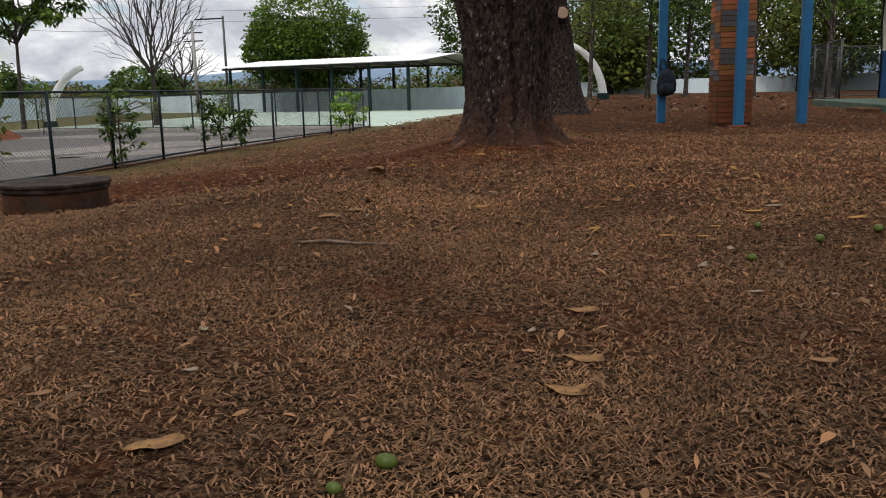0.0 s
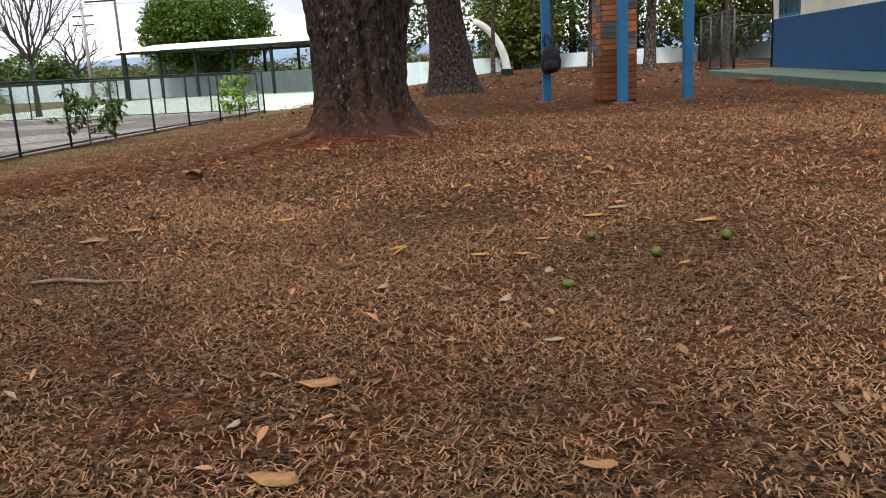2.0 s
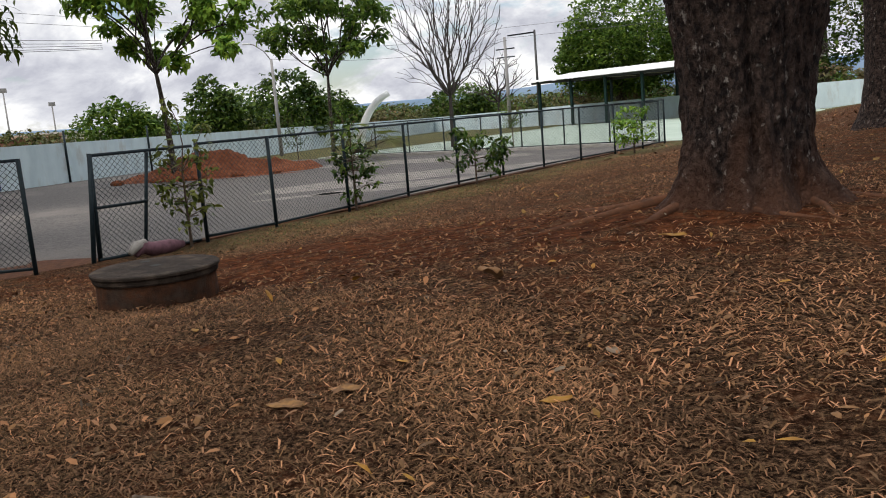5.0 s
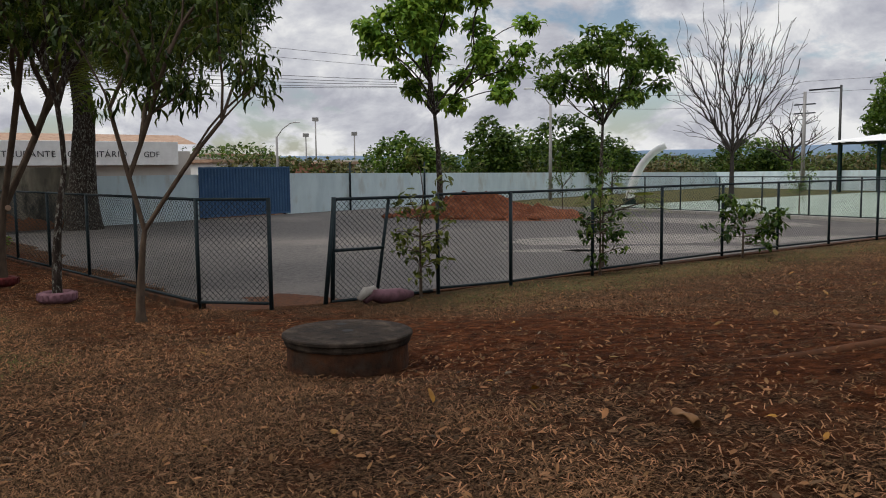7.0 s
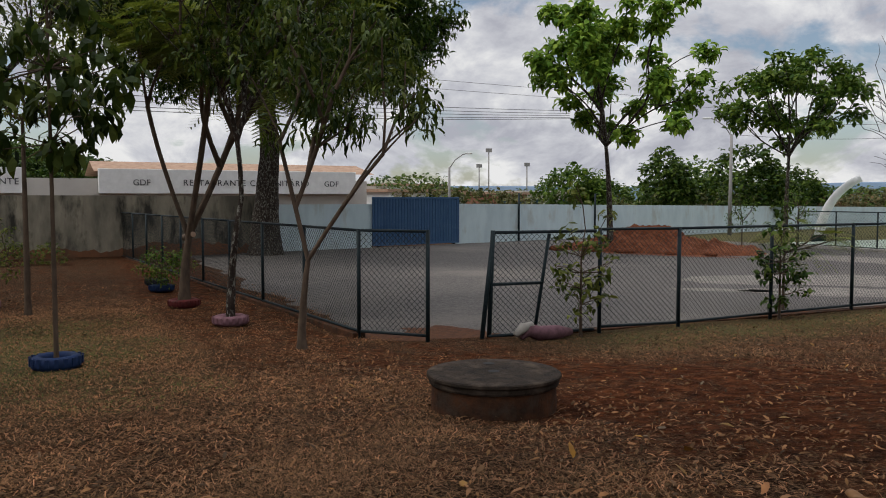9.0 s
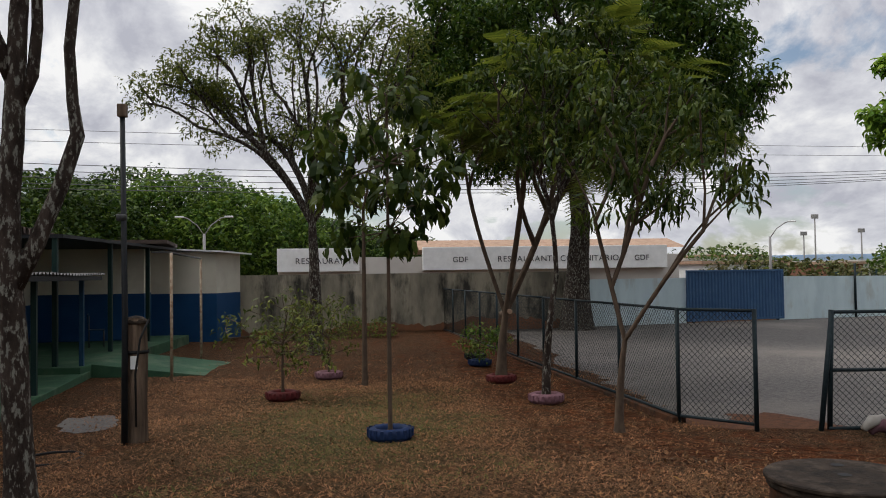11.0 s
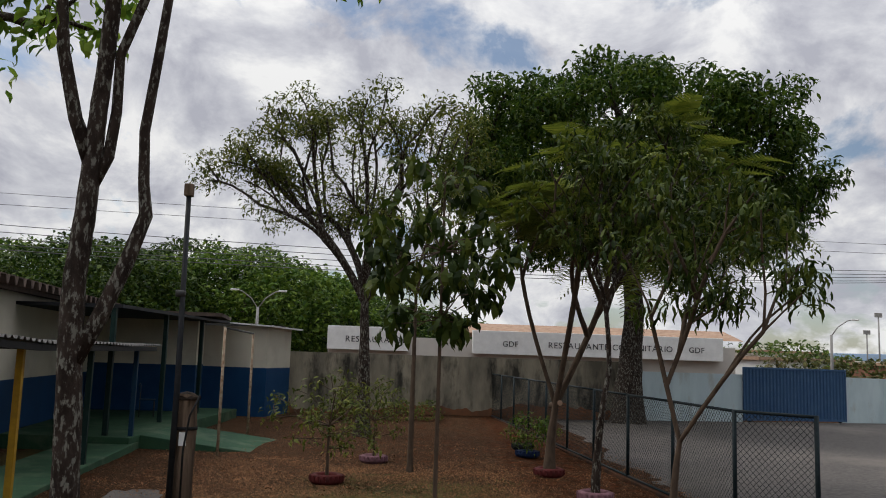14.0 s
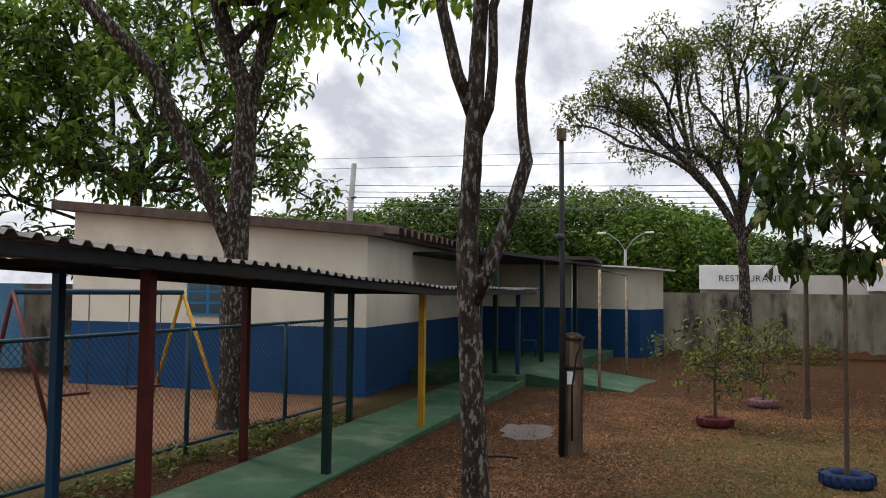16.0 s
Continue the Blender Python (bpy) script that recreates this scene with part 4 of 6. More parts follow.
for x in (-0.9, -0.35, 0.3, 0.85):
    part("chain", Build().tube([(x, 0, 1.93), (x, 0, 0.55)], 0.009, 6), M_steel_dark, swing, "", True)
for x in (-0.63, 0.57):
    part("seat", Build().box(x - 0.27, -0.1, 0.50, x + 0.27, 0.1, 0.54), M_post_red, swing, "", False, 0.012)

M_far_blue = material("faded_blue_wall_paint", (0.10, 0.25, 0.42), (0.075, 0.20, 0.35), 0.85, scale=1.2, bump=0.2, col3=(0.22, 0.34, 0.44), scale3=0.9)
for x0, y0, x1, y1, m, lab in ((-4.0, -17.6, -13.6, -13.6, M_far_blue, "faded blue wall beyond the playground"), (-13.6, -13.6, -25.0, -9.0, M_wall_grey, "grey stained wall behind the classroom block")):
    tagged(part("wall_south", Build().beam((x0, y0, 0.2), (x1, y1, 0.2), 0.18, 2.3), m), lab, "wall", kind="structure")

# ---- painted tyres ----
def tyre(x, y, mat, label, s=1.0):
    s *= 0.79
    t = thing("tyre", (x, y, gz(x, y)), label, "tyre", "painted tyres round the saplings")
    prof = [(0.19, 0.02), (0.25, 0.0), (0.30, 0.025), (0.325, 0.07), (0.325, 0.12), (0.30, 0.165), (0.25, 0.19), (0.19, 0.17), (0.175, 0.12), (0.175, 0.06), (0.19, 0.02)]
    part("rubber_ring", Build().lathe([(r * s, z * s) for r, z in prof], 36), mat, t, "", True)
    for k in range(18):
        a = math.radians(20 * k)
        lug = Build().box(-0.02, -0.008, 0.05, 0.02, 0.008, 0.14)
        lg = part("tread_lug", lug, mat, t)
        lg.matrix_basis = pose(0.325 * s * math.cos(a), 0.325 * s * math.sin(a), 0, 0, 0, math.degrees(a) + 90)
    part("soil", Build().lathe([(0.0, 0.09), (0.1, 0.10), (0.19, 0.08)], 16), M_mortar, t, "", True)
    return t


tyre(-8.2, 4.87, M_blue_tyre, "blue painted tyre round a sapling's foot")
tyre(-11.8, 7.32, M_pink_tyre, "faded pink painted tyre round a young tree", 1.08)
tyre(-14.4, 6.96, M_red_tyre, "red painted tyre round a young tree", 1.1)
tyre(-17.0, 6.84, M_blue_tyre, "blue painted tyre by the side fence")
tyre(-3.92, 3.80, M_red_tyre, "red painted tyre lying empty on the lawn", 1.05)
tyre(-18.6, 6.9, M_black, "dark tyre lying by the side fence")
tyre(-12.2, 3.17, M_red_tyre, "red painted tyre round a shrub", 1.05)
tyre(-15.3, 3.67, M_pink_tyre, "faded pink painted tyre round a shrub", 1.05)
toy = thing("stone_lump", (-8.75, 11.2, gz(-8.75, 11.2)), "white and pink painted tyre piece by the gate", "lump")
lump = Build().tube([(0, -0.42, 0.06), (0, -0.3, 0.16), (0, -0.12, 0.10), (0, 0.2, 0.10), (0, 0.42, 0.09)], [0.05, 0.10, 0.11, 0.10, 0.05], 12)
part("body", lump, M_pink_tyre, toy, "", True)
part("white_end", Build().tube([(0.02, -0.52, 0.10), (0.02, -0.40, 0.20), (0.0, -0.26, 0.21), (0, -0.18, 0.15)], [0.04, 0.075, 0.07, 0.04], 10), M_kerb, toy, "", True)


def patch(name, x, y, rx, ry, z, mat, label, seed, rz=0.0, follow=False):
    """A thin ragged stain or slab lying just above the ground."""
    b = Build()
    rings, n = 5, 40
    for i in range(rings + 1):
        for k in range(n):
            a = 2 * math.pi * k / n
            r = i / rings * (1 + 0.35 * noise.noise(Vector((2.2 * math.cos(a) + seed, 2.2 * math.sin(a), seed))) + 0.15 * noise.noise(Vector((7 * math.cos(a), 7 * math.sin(a), seed))))
            u, v = r * rx * math.cos(a), r * ry * math.sin(a)
            c, s = math.cos(radians(rz)), math.sin(radians(rz))
            X, Y = u * c - v * s, u * s + v * c
            b.v.append((X, Y, (gz(x + X, y + Y) - gz(x, y) if follow else 0.0)))
    for i in range(rings):
        for k in range(n):
            b.f.append((i * n + k, i * n + (k + 1) % n, (i + 1) * n + (k + 1) % n, (i + 1) * n + k))
    tagged(part(name, b, mat), label, "ground", kind="structure").matrix_basis = pose(x, y, (gz(x, y) + 0.012) if follow else z)


patch("dust_patch", -13.6, 22.4, 3.6, 1.5, -0.836, M_dust, "broad pale dust spread over the asphalt", 21, 62)
patch("dust_patch", -17.5, 29.5, 5.0, 1.3, -0.838, M_dust, "pale dust along the court kerb", 23, 12)
patch("dust_patch", -11.3, 20.7, 2.4, 0.9, -0.840, M_dust, "pale dust spread over the asphalt", 3, 55)
patch("dust_patch", -12.9, 18.4, 1.2, 0.35, -0.840, M_dust, "thin pale dust streak on the asphalt", 5, 50)
patch("dust_patch", -10.6, 25.5, 2.6, 0.7, -0.840, M_dust, "pale dust along the yard edge", 8, 70)
patch("soil_patch", -23.0, 25.0, 2.6, 0.5, -0.840, M_heap, "red soil washed from the heap over the asphalt", 11, 31)
patch("soil_patch", -9.85, 9.35, 1.0, 0.5, -0.836, M_mortar, "red soil washed under the end of the side fence", 29, 42)
patch("soil_patch", -9.9, 10.3, 0.9, 0.6, -0.840, M_mortar, "red soil trodden onto the asphalt at the gate", 13, 20)
patch("concrete_patch", -10.5, 0.75, 0.8, 0.4, 0, M_asphalt, "pale worn concrete patch in the soil", 17, 20, True)

# ---- trees ----
def tubes_np(segs, n):
    """Tapered tubes for many segments (p, q, rp, rq) at once."""
    P, Q = np.array([s[0] for s in segs]), np.array([s[1] for s in segs])
    RP, RQ = np.array([s[2] for s in segs]), np.array([s[3] for s in segs])
    D = Q - P
    D /= np.linalg.norm(D, axis=1, keepdims=True) + 1e-9
    ref = np.where(np.abs(D[:, 2:3]) > 0.9, np.array([[1.0, 0, 0]]), np.array([[0, 0, 1.0]]))
    S = np.cross(D, ref)
    S /= np.linalg.norm(S, axis=1, keepdims=True)
    U = np.cross(D, S)
    ang = np.arange(n) * 2 * np.pi / n
    ring = S[:, None, :] * np.cos(ang)[None, :, None] + U[:, None, :] * np.sin(ang)[None, :, None]
    A = P[:, None, :] + ring * RP[:, None, None]
    B = Q[:, None, :] + ring * RQ[:, None, None]
    V = np.concatenate([A, B], 1).reshape(-1, 3)
    k = np.arange(n)
    f = np.stack([k, (k + 1) % n, n + (k + 1) % n, n + k], 1)
    F = (np.arange(len(segs)) * 2 * n)[:, None, None] + f[None]
    return V, F.reshape(-1, 4)


def leaves_np(C, size, gen, droop=0.3, wide=0.36, bend=0.25):
    """One pointed, bent leaf of four triangles at each place."""
    m = len(C)
    az = gen.uniform(0, 2 * np.pi, m)
    pitch = gen.normal(-droop, 0.5, m)
    L = size * gen.uniform(0.65, 1.25, m)
    d = np.stack([np.cos(az) * np.cos(pitch), np.sin(az) * np.cos(pitch), np.sin(pitch)], 1)
    s = np.stack([-np.sin(az), np.cos(az), gen.normal(0, 0.45, m)], 1)
    s /= np.linalg.norm(s, axis=1, keepdims=True)
    up = np.cross(d, s)
    W = L * wide
    pts = []
    for t, w, b in ((0, 0, 0), (0.38, -0.5, 0.04), (0.38, 0.5, 0.04), (0.75, -0.34, 0.0), (0.75, 0.34, 0.0), (1.0, 0, -1.0)):
        pts.append(C + d * (L * t)[:, None] + s * (W * w)[:, None] + up * (L * (b * bend + (0.08 if w else 0)))[:, None])
    V = np.stack(pts, 1).reshape(-1, 3)
    f = np.array([(0, 2, 1), (1, 2, 4), (1, 4, 3), (3, 4, 5)])
    F = (np.arange(m) * 6)[:, None, None] + f[None]
    return V, F.reshape(-1, 3)


def fronds_np(C, D, size, gen, pairs=13):
    """Feather leaves: thin leaflets in pairs on both sides of a drooping stalk."""
    V, F, k = [], [], 0
    for c, d in zip(C, D):
        d = d / (np.linalg.norm(d) + 1e-9)
        s = np.cross(d, [0, 0, 1.0])
        s /= np.linalg.norm(s) + 1e-9
        L = size * gen.uniform(0.7, 1.2)
        for i in range(pairs):
            t = 0.12 + 0.88 * i / pairs
            p = c + d * L * t + np.array([0, 0, -0.35 * L * t * t])
            w = L * 0.30 * math.sin(math.pi * (0.12 + 0.8 * t)) + 0.02
            for sg in (-1, 1):
                q = p + s * sg * w + d * w * 0.35 + np.array([0, 0, -0.12 * w])
                h = d * L * 0.017
                V += [p - h, p + h, q + h * 0.6, q - h * 0.6]
                F.append((k, k + 1, k + 2, k + 3))
                k += 4
    return np.array(V), np.array(F)


def grow(base, trunk, centre, radii, targets, gen, r_base, step=0.35, shell=0.5, pinch=0.25, low=None, reach=0.55, lumpy=0.36):
    """A skeleton: the trunk's points, then limbs that reach for places in an uneven crown."""
    nodes = [np.array(p, float) for p in trunk]
    parent = [-1] + list(range(len(trunk) - 1))
    far_along = [0.0] * len(trunk)
    first = max(1, int(len(trunk) * 0.55)) if low is None else low
    pts = []
    while len(pts) < targets:
        u = gen.normal(size=3)
        u /= np.linalg.norm(u)
        rad = gen.uniform(shell ** 2, 1.0) ** 0.5
        lob = 1 + lumpy * noise.noise(Vector((u[0] * 1.9 + base[0], u[1] * 1.9 + base[1], u[2] * 1.9)))
        p = np.array(centre) + u * np.array(radii) * rad * lob
        pts.append(p)
    top = np.array(trunk[-1], float)
    pts.sort(key=lambda p: np.linalg.norm(p - top))
    tips = []
    for p in pts:
        A = np.array(nodes[first:])
        d = np.linalg.norm(A - p, axis=1) + pinch * np.maximum(0, A[:, 2] - p[2]) * 2 + reach * np.array(far_along[first:])
        j = int(np.argmin(d)) + first
        a = nodes[j]
        L = np.linalg.norm(p - a)
        m = max(1, int(L / step))
        prev = j
        side = gen.normal(0, 0.10 * L, 3)
        for i in range(1, m + 1):
            t = i / m
            q = a + (p - a) * t + side * math.sin(math.pi * t) * 0.5 + np.array([0, 0, 0.10 * L * math.sin(math.pi * t)])
            far_along.append(far_along[prev] + float(np.linalg.norm(q - nodes[prev])))
            nodes.append(q)
            parent.append(prev)
            prev = len(nodes) - 1
        tips.append(prev)
    cnt = np.zeros(len(nodes))
    for i in tips:
        cnt[i] += 1
    for i in range(len(nodes) - 1, 0, -1):
        cnt[parent[i]] += cnt[i]
    rad = np.maximum(r_base * (np.maximum(cnt, 0.3) / max(cnt[0], 1)) ** 0.47, 0.006)
    for i in range(len(trunk)):
        rad[i] = r_base * (1 - 0.5 * i / max(1, len(trunk) - 1))
    rad[len(trunk):] = np.minimum(rad[len(trunk):], rad[len(trunk) - 1])
    segs = [(nodes[parent[i]], nodes[i], rad[parent[i]] if parent[i] < len(trunk) and i < len(trunk) else min(rad[parent[i]], rad[i] * 1.35), rad[i]) for i in range(1, len(nodes))]
    return np.array(nodes), np.array(parent), rad, np.array(tips), segs


def bole_np(pts, radii, n, seed):
    """One unbroken trunk along the given points, flared at its foot, with an uneven surface."""
    pts, radii = np.asarray(pts, float), np.asarray(radii, float)
    s = np.concatenate([[0], np.cumsum(np.linalg.norm(np.diff(pts, axis=0), axis=1))])
    r0 = radii[0]
    t = np.linspace(0, s[-1], max(6, int(s[-1] / max(0.07, 0.22 * r0))))
    soft = max(0.1, 0.3 * r0)
    mid = np.stack([sum(np.interp(t + o, s, pts[:, k]) for o in (-soft, 0, soft)) / 3 for k in range(3)], 1)
    mid[0], mid[-1] = pts[0], pts[-1]
    r = np.interp(t, s, radii) * (1 + 0.42 * np.exp(-t / (0.9 * r0 + 0.03)))
    V = []
    for (x, y, z), q in zip(mid, r):
        for k in range(n):
            a = 2 * math.pi * k / n
            c, d = math.cos(a), math.sin(a)
            w = q * (1 + 0.10 * noise.noise(Vector((1.6 * c + seed, 1.6 * d, z * 0.5 / max(r0, 0.1)))) + 0.06 * noise.noise(Vector((5 * c, 5 * d + seed, z * 1.3 / max(r0, 0.1)))))
            V.append((x + w * c, y + w * d, z))
    m = len(t)
    i, k = np.meshgrid(np.arange(m - 1), np.arange(n), indexing="ij")
    F = np.stack([i * n + k, i * n + (k + 1) % n, (i + 1) * n + (k + 1) % n, (i + 1) * n + k], -1).reshape(-1, 4)
    return np.array(V), F


def tree(name, at, trunk, centre, radii, targets, leaves, size, leaf_mat, bark, label, r_base=0.1, seed=1, droop=0.3, shell=0.5,
         wide=0.36, spread=0.3, group="", category="tree", step=0.35, fronds=False, low=None, sides=7, bend=0.25, reach=0.55, lumpy=0.36, tufts=False):
    """A tree: tapered trunk and limbs in one mesh, a crown of many single leaves in another. Places are relative to its foot."""
    gen = np.random.default_rng(seed)
    t = thing(name, at, label, category, group)
    nodes, parent, rad, tips, segs = grow(at, trunk, centre, radii, targets, gen, r_base, step, shell, low=low, reach=reach, lumpy=lumpy)
    nt = len(trunk)
    thick = [s for s in segs[nt - 1:] if s[3] > 0.035]
    thin = [s for s in segs[nt - 1:] if s[3] <= 0.035]
    V, F = bole_np(nodes[:nt], rad[:nt], sides + 7, seed)
    part("trunk", mesh_np("trunk", V, F, bark, True), bark, t)
    Vs, Fs, k = [], [], 0
    for group_segs, n in ((thick, sides + 3), (thin, 5)):
        if group_segs:
            Vk, Fk = tubes_np(group_segs, n)
            Vs.append(Vk)
            Fs.append(Fk + k)
            k += len(Vk)
    if Vs:
        part("branchwork", mesh_np("branchwork", np.concatenate(Vs), np.concatenate(Fs), bark, True), bark, t)["kind"] = "stuff"
    if leaves:
        thin_nodes = tips if tufts else np.concatenate([np.repeat(tips, 4), np.where(rad < 0.012)[0]])
        pick = gen.choice(thin_nodes, leaves)
        u = gen.normal(0, 1, (leaves, 3))
        u /= np.linalg.norm(u, axis=1, keepdims=True)
        C = nodes[pick] + u * (gen.uniform(0.05, 1, leaves) ** 0.45 * 1.75 * spread)[:, None] * np.array([1, 1, 0.75])
        if fronds:
            D = nodes[pick] - np.array(centre) + gen.normal(0, 0.6, (leaves, 3))
            D[:, 2] *= 0.3
            V, F = fronds_np(nodes[pick], D, size, gen)
        else:
            V, F = leaves_np(C, size, gen, droop, wide, bend)
        part("crown", mesh_np("crown", V, F, leaf_mat), leaf_mat, t)
    return t


def leaf_cloud(name, at, blobs, per, size, leaf_mat, label, seed, kind="", trunk=0.0, category="tree"):
    """A far tree or wood: a short trunk and an uneven crown of single leaf sprays."""
    gen = np.random.default_rng(seed)
    t = thing(name, at, label, category, kind=kind)
    C = []
    for cx, cy, cz, rx, ry, rz in blobs:
        u = gen.normal(size=(per, 3))
        u /= np.linalg.norm(u, axis=1, keepdims=True)
        lob = np.array([1 + 0.30 * noise.noise(Vector((a * 2.2 + cx, b * 2.2 + cy, c * 2.2 + seed))) + 0.12 * noise.noise(Vector((a * 6, b * 6 + cx, c * 6))) for a, b, c in u])
        C.append(np.array([cx, cy, cz]) + u * np.array([rx, ry, rz]) * (lob * gen.uniform(0.55, 1.0, per) ** 0.35)[:, None])
    V, F = leaves_np(np.concatenate(C), size, gen, 0.15, 0.6)
    part("crown", mesh_np("crown", V, F, leaf_mat), leaf_mat, t)
    if trunk:
        b = blobs[0]
        part("trunk", Build().tube([(0, 0, -0.3), (b[0] * 0.3, b[1] * 0.3, b[2] * 0.5), (b[0], b[1], b[2])], [trunk * 1.3, trunk, trunk * 0.5], 9), M_bark, t, "", True)
    return t


def foot(x, y):
    return (x, y, gz(x, y))


# the old tree in the lawn: fluted, flared trunk with surface roots
old = thing("mango_tree", (-0.25, 10.85, gz(-0.25, 10.85) - 0.1), "huge old mango tree with dark furrowed bark and flared roots", "tree")
prof = [(0.0, 0.80), (0.07, 0.70), (0.18, 0.61), (0.35, 0.54), (0.6, 0.505), (1.0, 0.50), (1.4, 0.55), (1.8, 0.62), (2.2, 0.66), (2.7, 0.62), (3.4, 0.5), (4.2, 0.42)]
tn, tm = 168, 120
PZ, PR = [p[0] for p in prof], [p[1] for p in prof]
tv, tf, stain = [], [], []
for i in range(tm + 1):
    z = 4.2 * (i / tm) ** 1.25
    r = float(np.interp(z, PZ, PR))
    flare = max(0.0, 1 - z / 0.5)
    for k in range(tn):
        a = 2 * math.pi * k / tn
        c, s = math.cos(a), math.sin(a)
        lobe = 1 + (0.05 + 0.16 * flare) * math.sin(5 * a + 0.6 + 0.4 * z) + 0.045 * noise.noise(Vector((3 * c, 3 * s, 1.6 * z)))
        crease = 0.16 * math.exp(-((a - 5.05 - 0.05 * math.sin(3 * z)) / 0.07) ** 2) + 0.05 * math.exp(-((a - 4.3 + 0.1 * z) / 0.05) ** 2)
        furrow = abs(noise.noise(Vector((8 * c, 8 * s, 2.4 * z)))) * 0.085 + abs(noise.noise(Vector((17 * c, 17 * s, 8.0 * z + 4)))) * 0.07
        knob = 0.05 * max(0.0, noise.noise(Vector((6 * c + 7, 6 * s, 5 * z))) - 0.25)
        rr = r * (lobe - crease + furrow + knob - 0.03)
        tv.append((rr * c + 0.0075 * z * z, rr * s, z))
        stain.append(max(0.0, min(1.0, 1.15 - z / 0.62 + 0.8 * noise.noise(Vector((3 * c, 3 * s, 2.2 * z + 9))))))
for i in range(tm):
    for k in range(tn):
        tf.append((i * tn + k, i * tn + (k + 1) % tn, (i + 1) * tn + (k + 1) % tn, (i + 1) * tn + k))
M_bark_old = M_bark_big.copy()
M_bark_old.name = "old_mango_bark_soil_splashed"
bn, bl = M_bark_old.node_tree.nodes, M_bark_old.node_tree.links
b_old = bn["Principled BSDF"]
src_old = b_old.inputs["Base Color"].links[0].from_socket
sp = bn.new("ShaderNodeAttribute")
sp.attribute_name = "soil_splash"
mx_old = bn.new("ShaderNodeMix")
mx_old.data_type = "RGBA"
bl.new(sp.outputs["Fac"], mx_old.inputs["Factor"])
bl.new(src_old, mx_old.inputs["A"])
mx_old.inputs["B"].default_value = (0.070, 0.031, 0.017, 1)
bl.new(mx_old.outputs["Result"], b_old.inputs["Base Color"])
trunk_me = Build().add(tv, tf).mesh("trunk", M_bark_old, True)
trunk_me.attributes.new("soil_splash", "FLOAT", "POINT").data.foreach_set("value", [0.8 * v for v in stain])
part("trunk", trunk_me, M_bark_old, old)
gen0 = np.random.default_rng(5)
for a0, L, r in ((200, 1.7, 0.05), (172, 2.5, 0.045), (232, 1.3, 0.045), (300, 0.7, 0.035), (335, 0.8, 0.035), (20, 1.0, 0.04), (90, 1.2, 0.06), (150, 1.6, 0.05)):
    pts, rr = [], []
    for i in range(9):
        t = i / 8
        a = radians(a0 + 16 * math.sin(3.2 * t + a0))
        x, y = (0.45 + L * t) * math.cos(a), (0.45 + L * t) * math.sin(a)
        z = gz(-0.25 + x, 10.85 + y) - gz(-0.25, 10.85) + 0.1 + r * (0.55 - 1.15 * t) + 0.12 * max(0, 0.2 - t)
        pts.append((x, y, z))
        rr.append(r * (1.15 - 0.75 * t))
    part("root", Build().tube(pts, rr, 10), M_mortar, old, "", True)
# Limbs and crown stay out of view, added to shade the lawn below.
gen = np.random.default_rng(11)
nodes, parent, rad, tips, segs = grow((0, 0, 0), [(0, 0, 3.6), (0.1, 0, 4.4), (0.2, 0.1, 5.2)], (0.5, -0.5, 8.6), (4.6, 4.2, 2.3), 130, gen, 0.40, 0.6)
Vt, Ft = tubes_np(segs, 8)
part("branchwork", mesh_np("branchwork", Vt, Ft, M_bark_big, True), M_bark_big, old)["kind"] = "stuff"
C = nodes[gen.choice(tips, 9000)] + gen.normal(0, 0.45, (9000, 3))
Vt, Ft = leaves_np(C, 0.26, gen, 0.6, 0.36)
part("crown", mesh_np("crown", Vt, Ft, M_leaf_dark), M_leaf_dark, old)

# trees further along the lawn
t2 = tree("mango_tree", foot(-0.52, 23.2), [(0, 0, -0.1), (0.0, 0, 0.25), (-0.04, 0, 1.0), (-0.14, 0, 2.0), (-0.22, 0, 3.2), (-0.2, 0, 4.2)], (0.2, 0, 7.5), (4, 4, 2.6), 90, 5000, 0.26, M_leaf_dark, M_bark_big, "thick dark trunk of a second old tree", r_base=0.62, seed=21, droop=0.6, step=0.6, sides=12)
for x, y, r, s in ((-1.6, 31.0, 0.22, 31), (6.3, 38.8, 0.28, 32), (2.2, 44.0, 0.14, 33), (-0.5, 40.5, 0.12, 34), (4.1, 45.0, 0.12, 35), (10.5, 44.0, 0.2, 36)):
    tree("tree", foot(x, y), [(0, 0, -0.1), (0.05, 0, 1.5), (0.1, 0.05, 3.0), (0.1, 0, 4.5)], (0, 0, 5.4), (2.7, 2.7, 2.6), 70, 2600, 0.22, (M_leaf_mid, M_leaf_olive, M_leaf_dark)[s % 3], M_bark, "slim dark tree behind the pillar", r_base=r, seed=s, step=0.6, spread=0.4, group="lawn trees")

# saplings and young trees by the side fence
def sapling(name, x, y, h, crown, leaves, size, mat, bark, label, r, seed, lean=(0, 0), low=None, **kw):
    lx, ly = lean
    trunk = [(0, 0, -0.05)] + [(lx * t * t, ly * t * t, h * t) for t in (0.2, 0.4, 0.6, 0.8, 1.0)]
    cx, cy, cz, rx, ry, rz = crown
    return tree(name, foot(x, y), trunk, (cx, cy, cz), (rx, ry, rz), kw.pop("targets", 70), leaves, size, mat, bark, label, r_base=r, seed=seed, low=low, **kw)


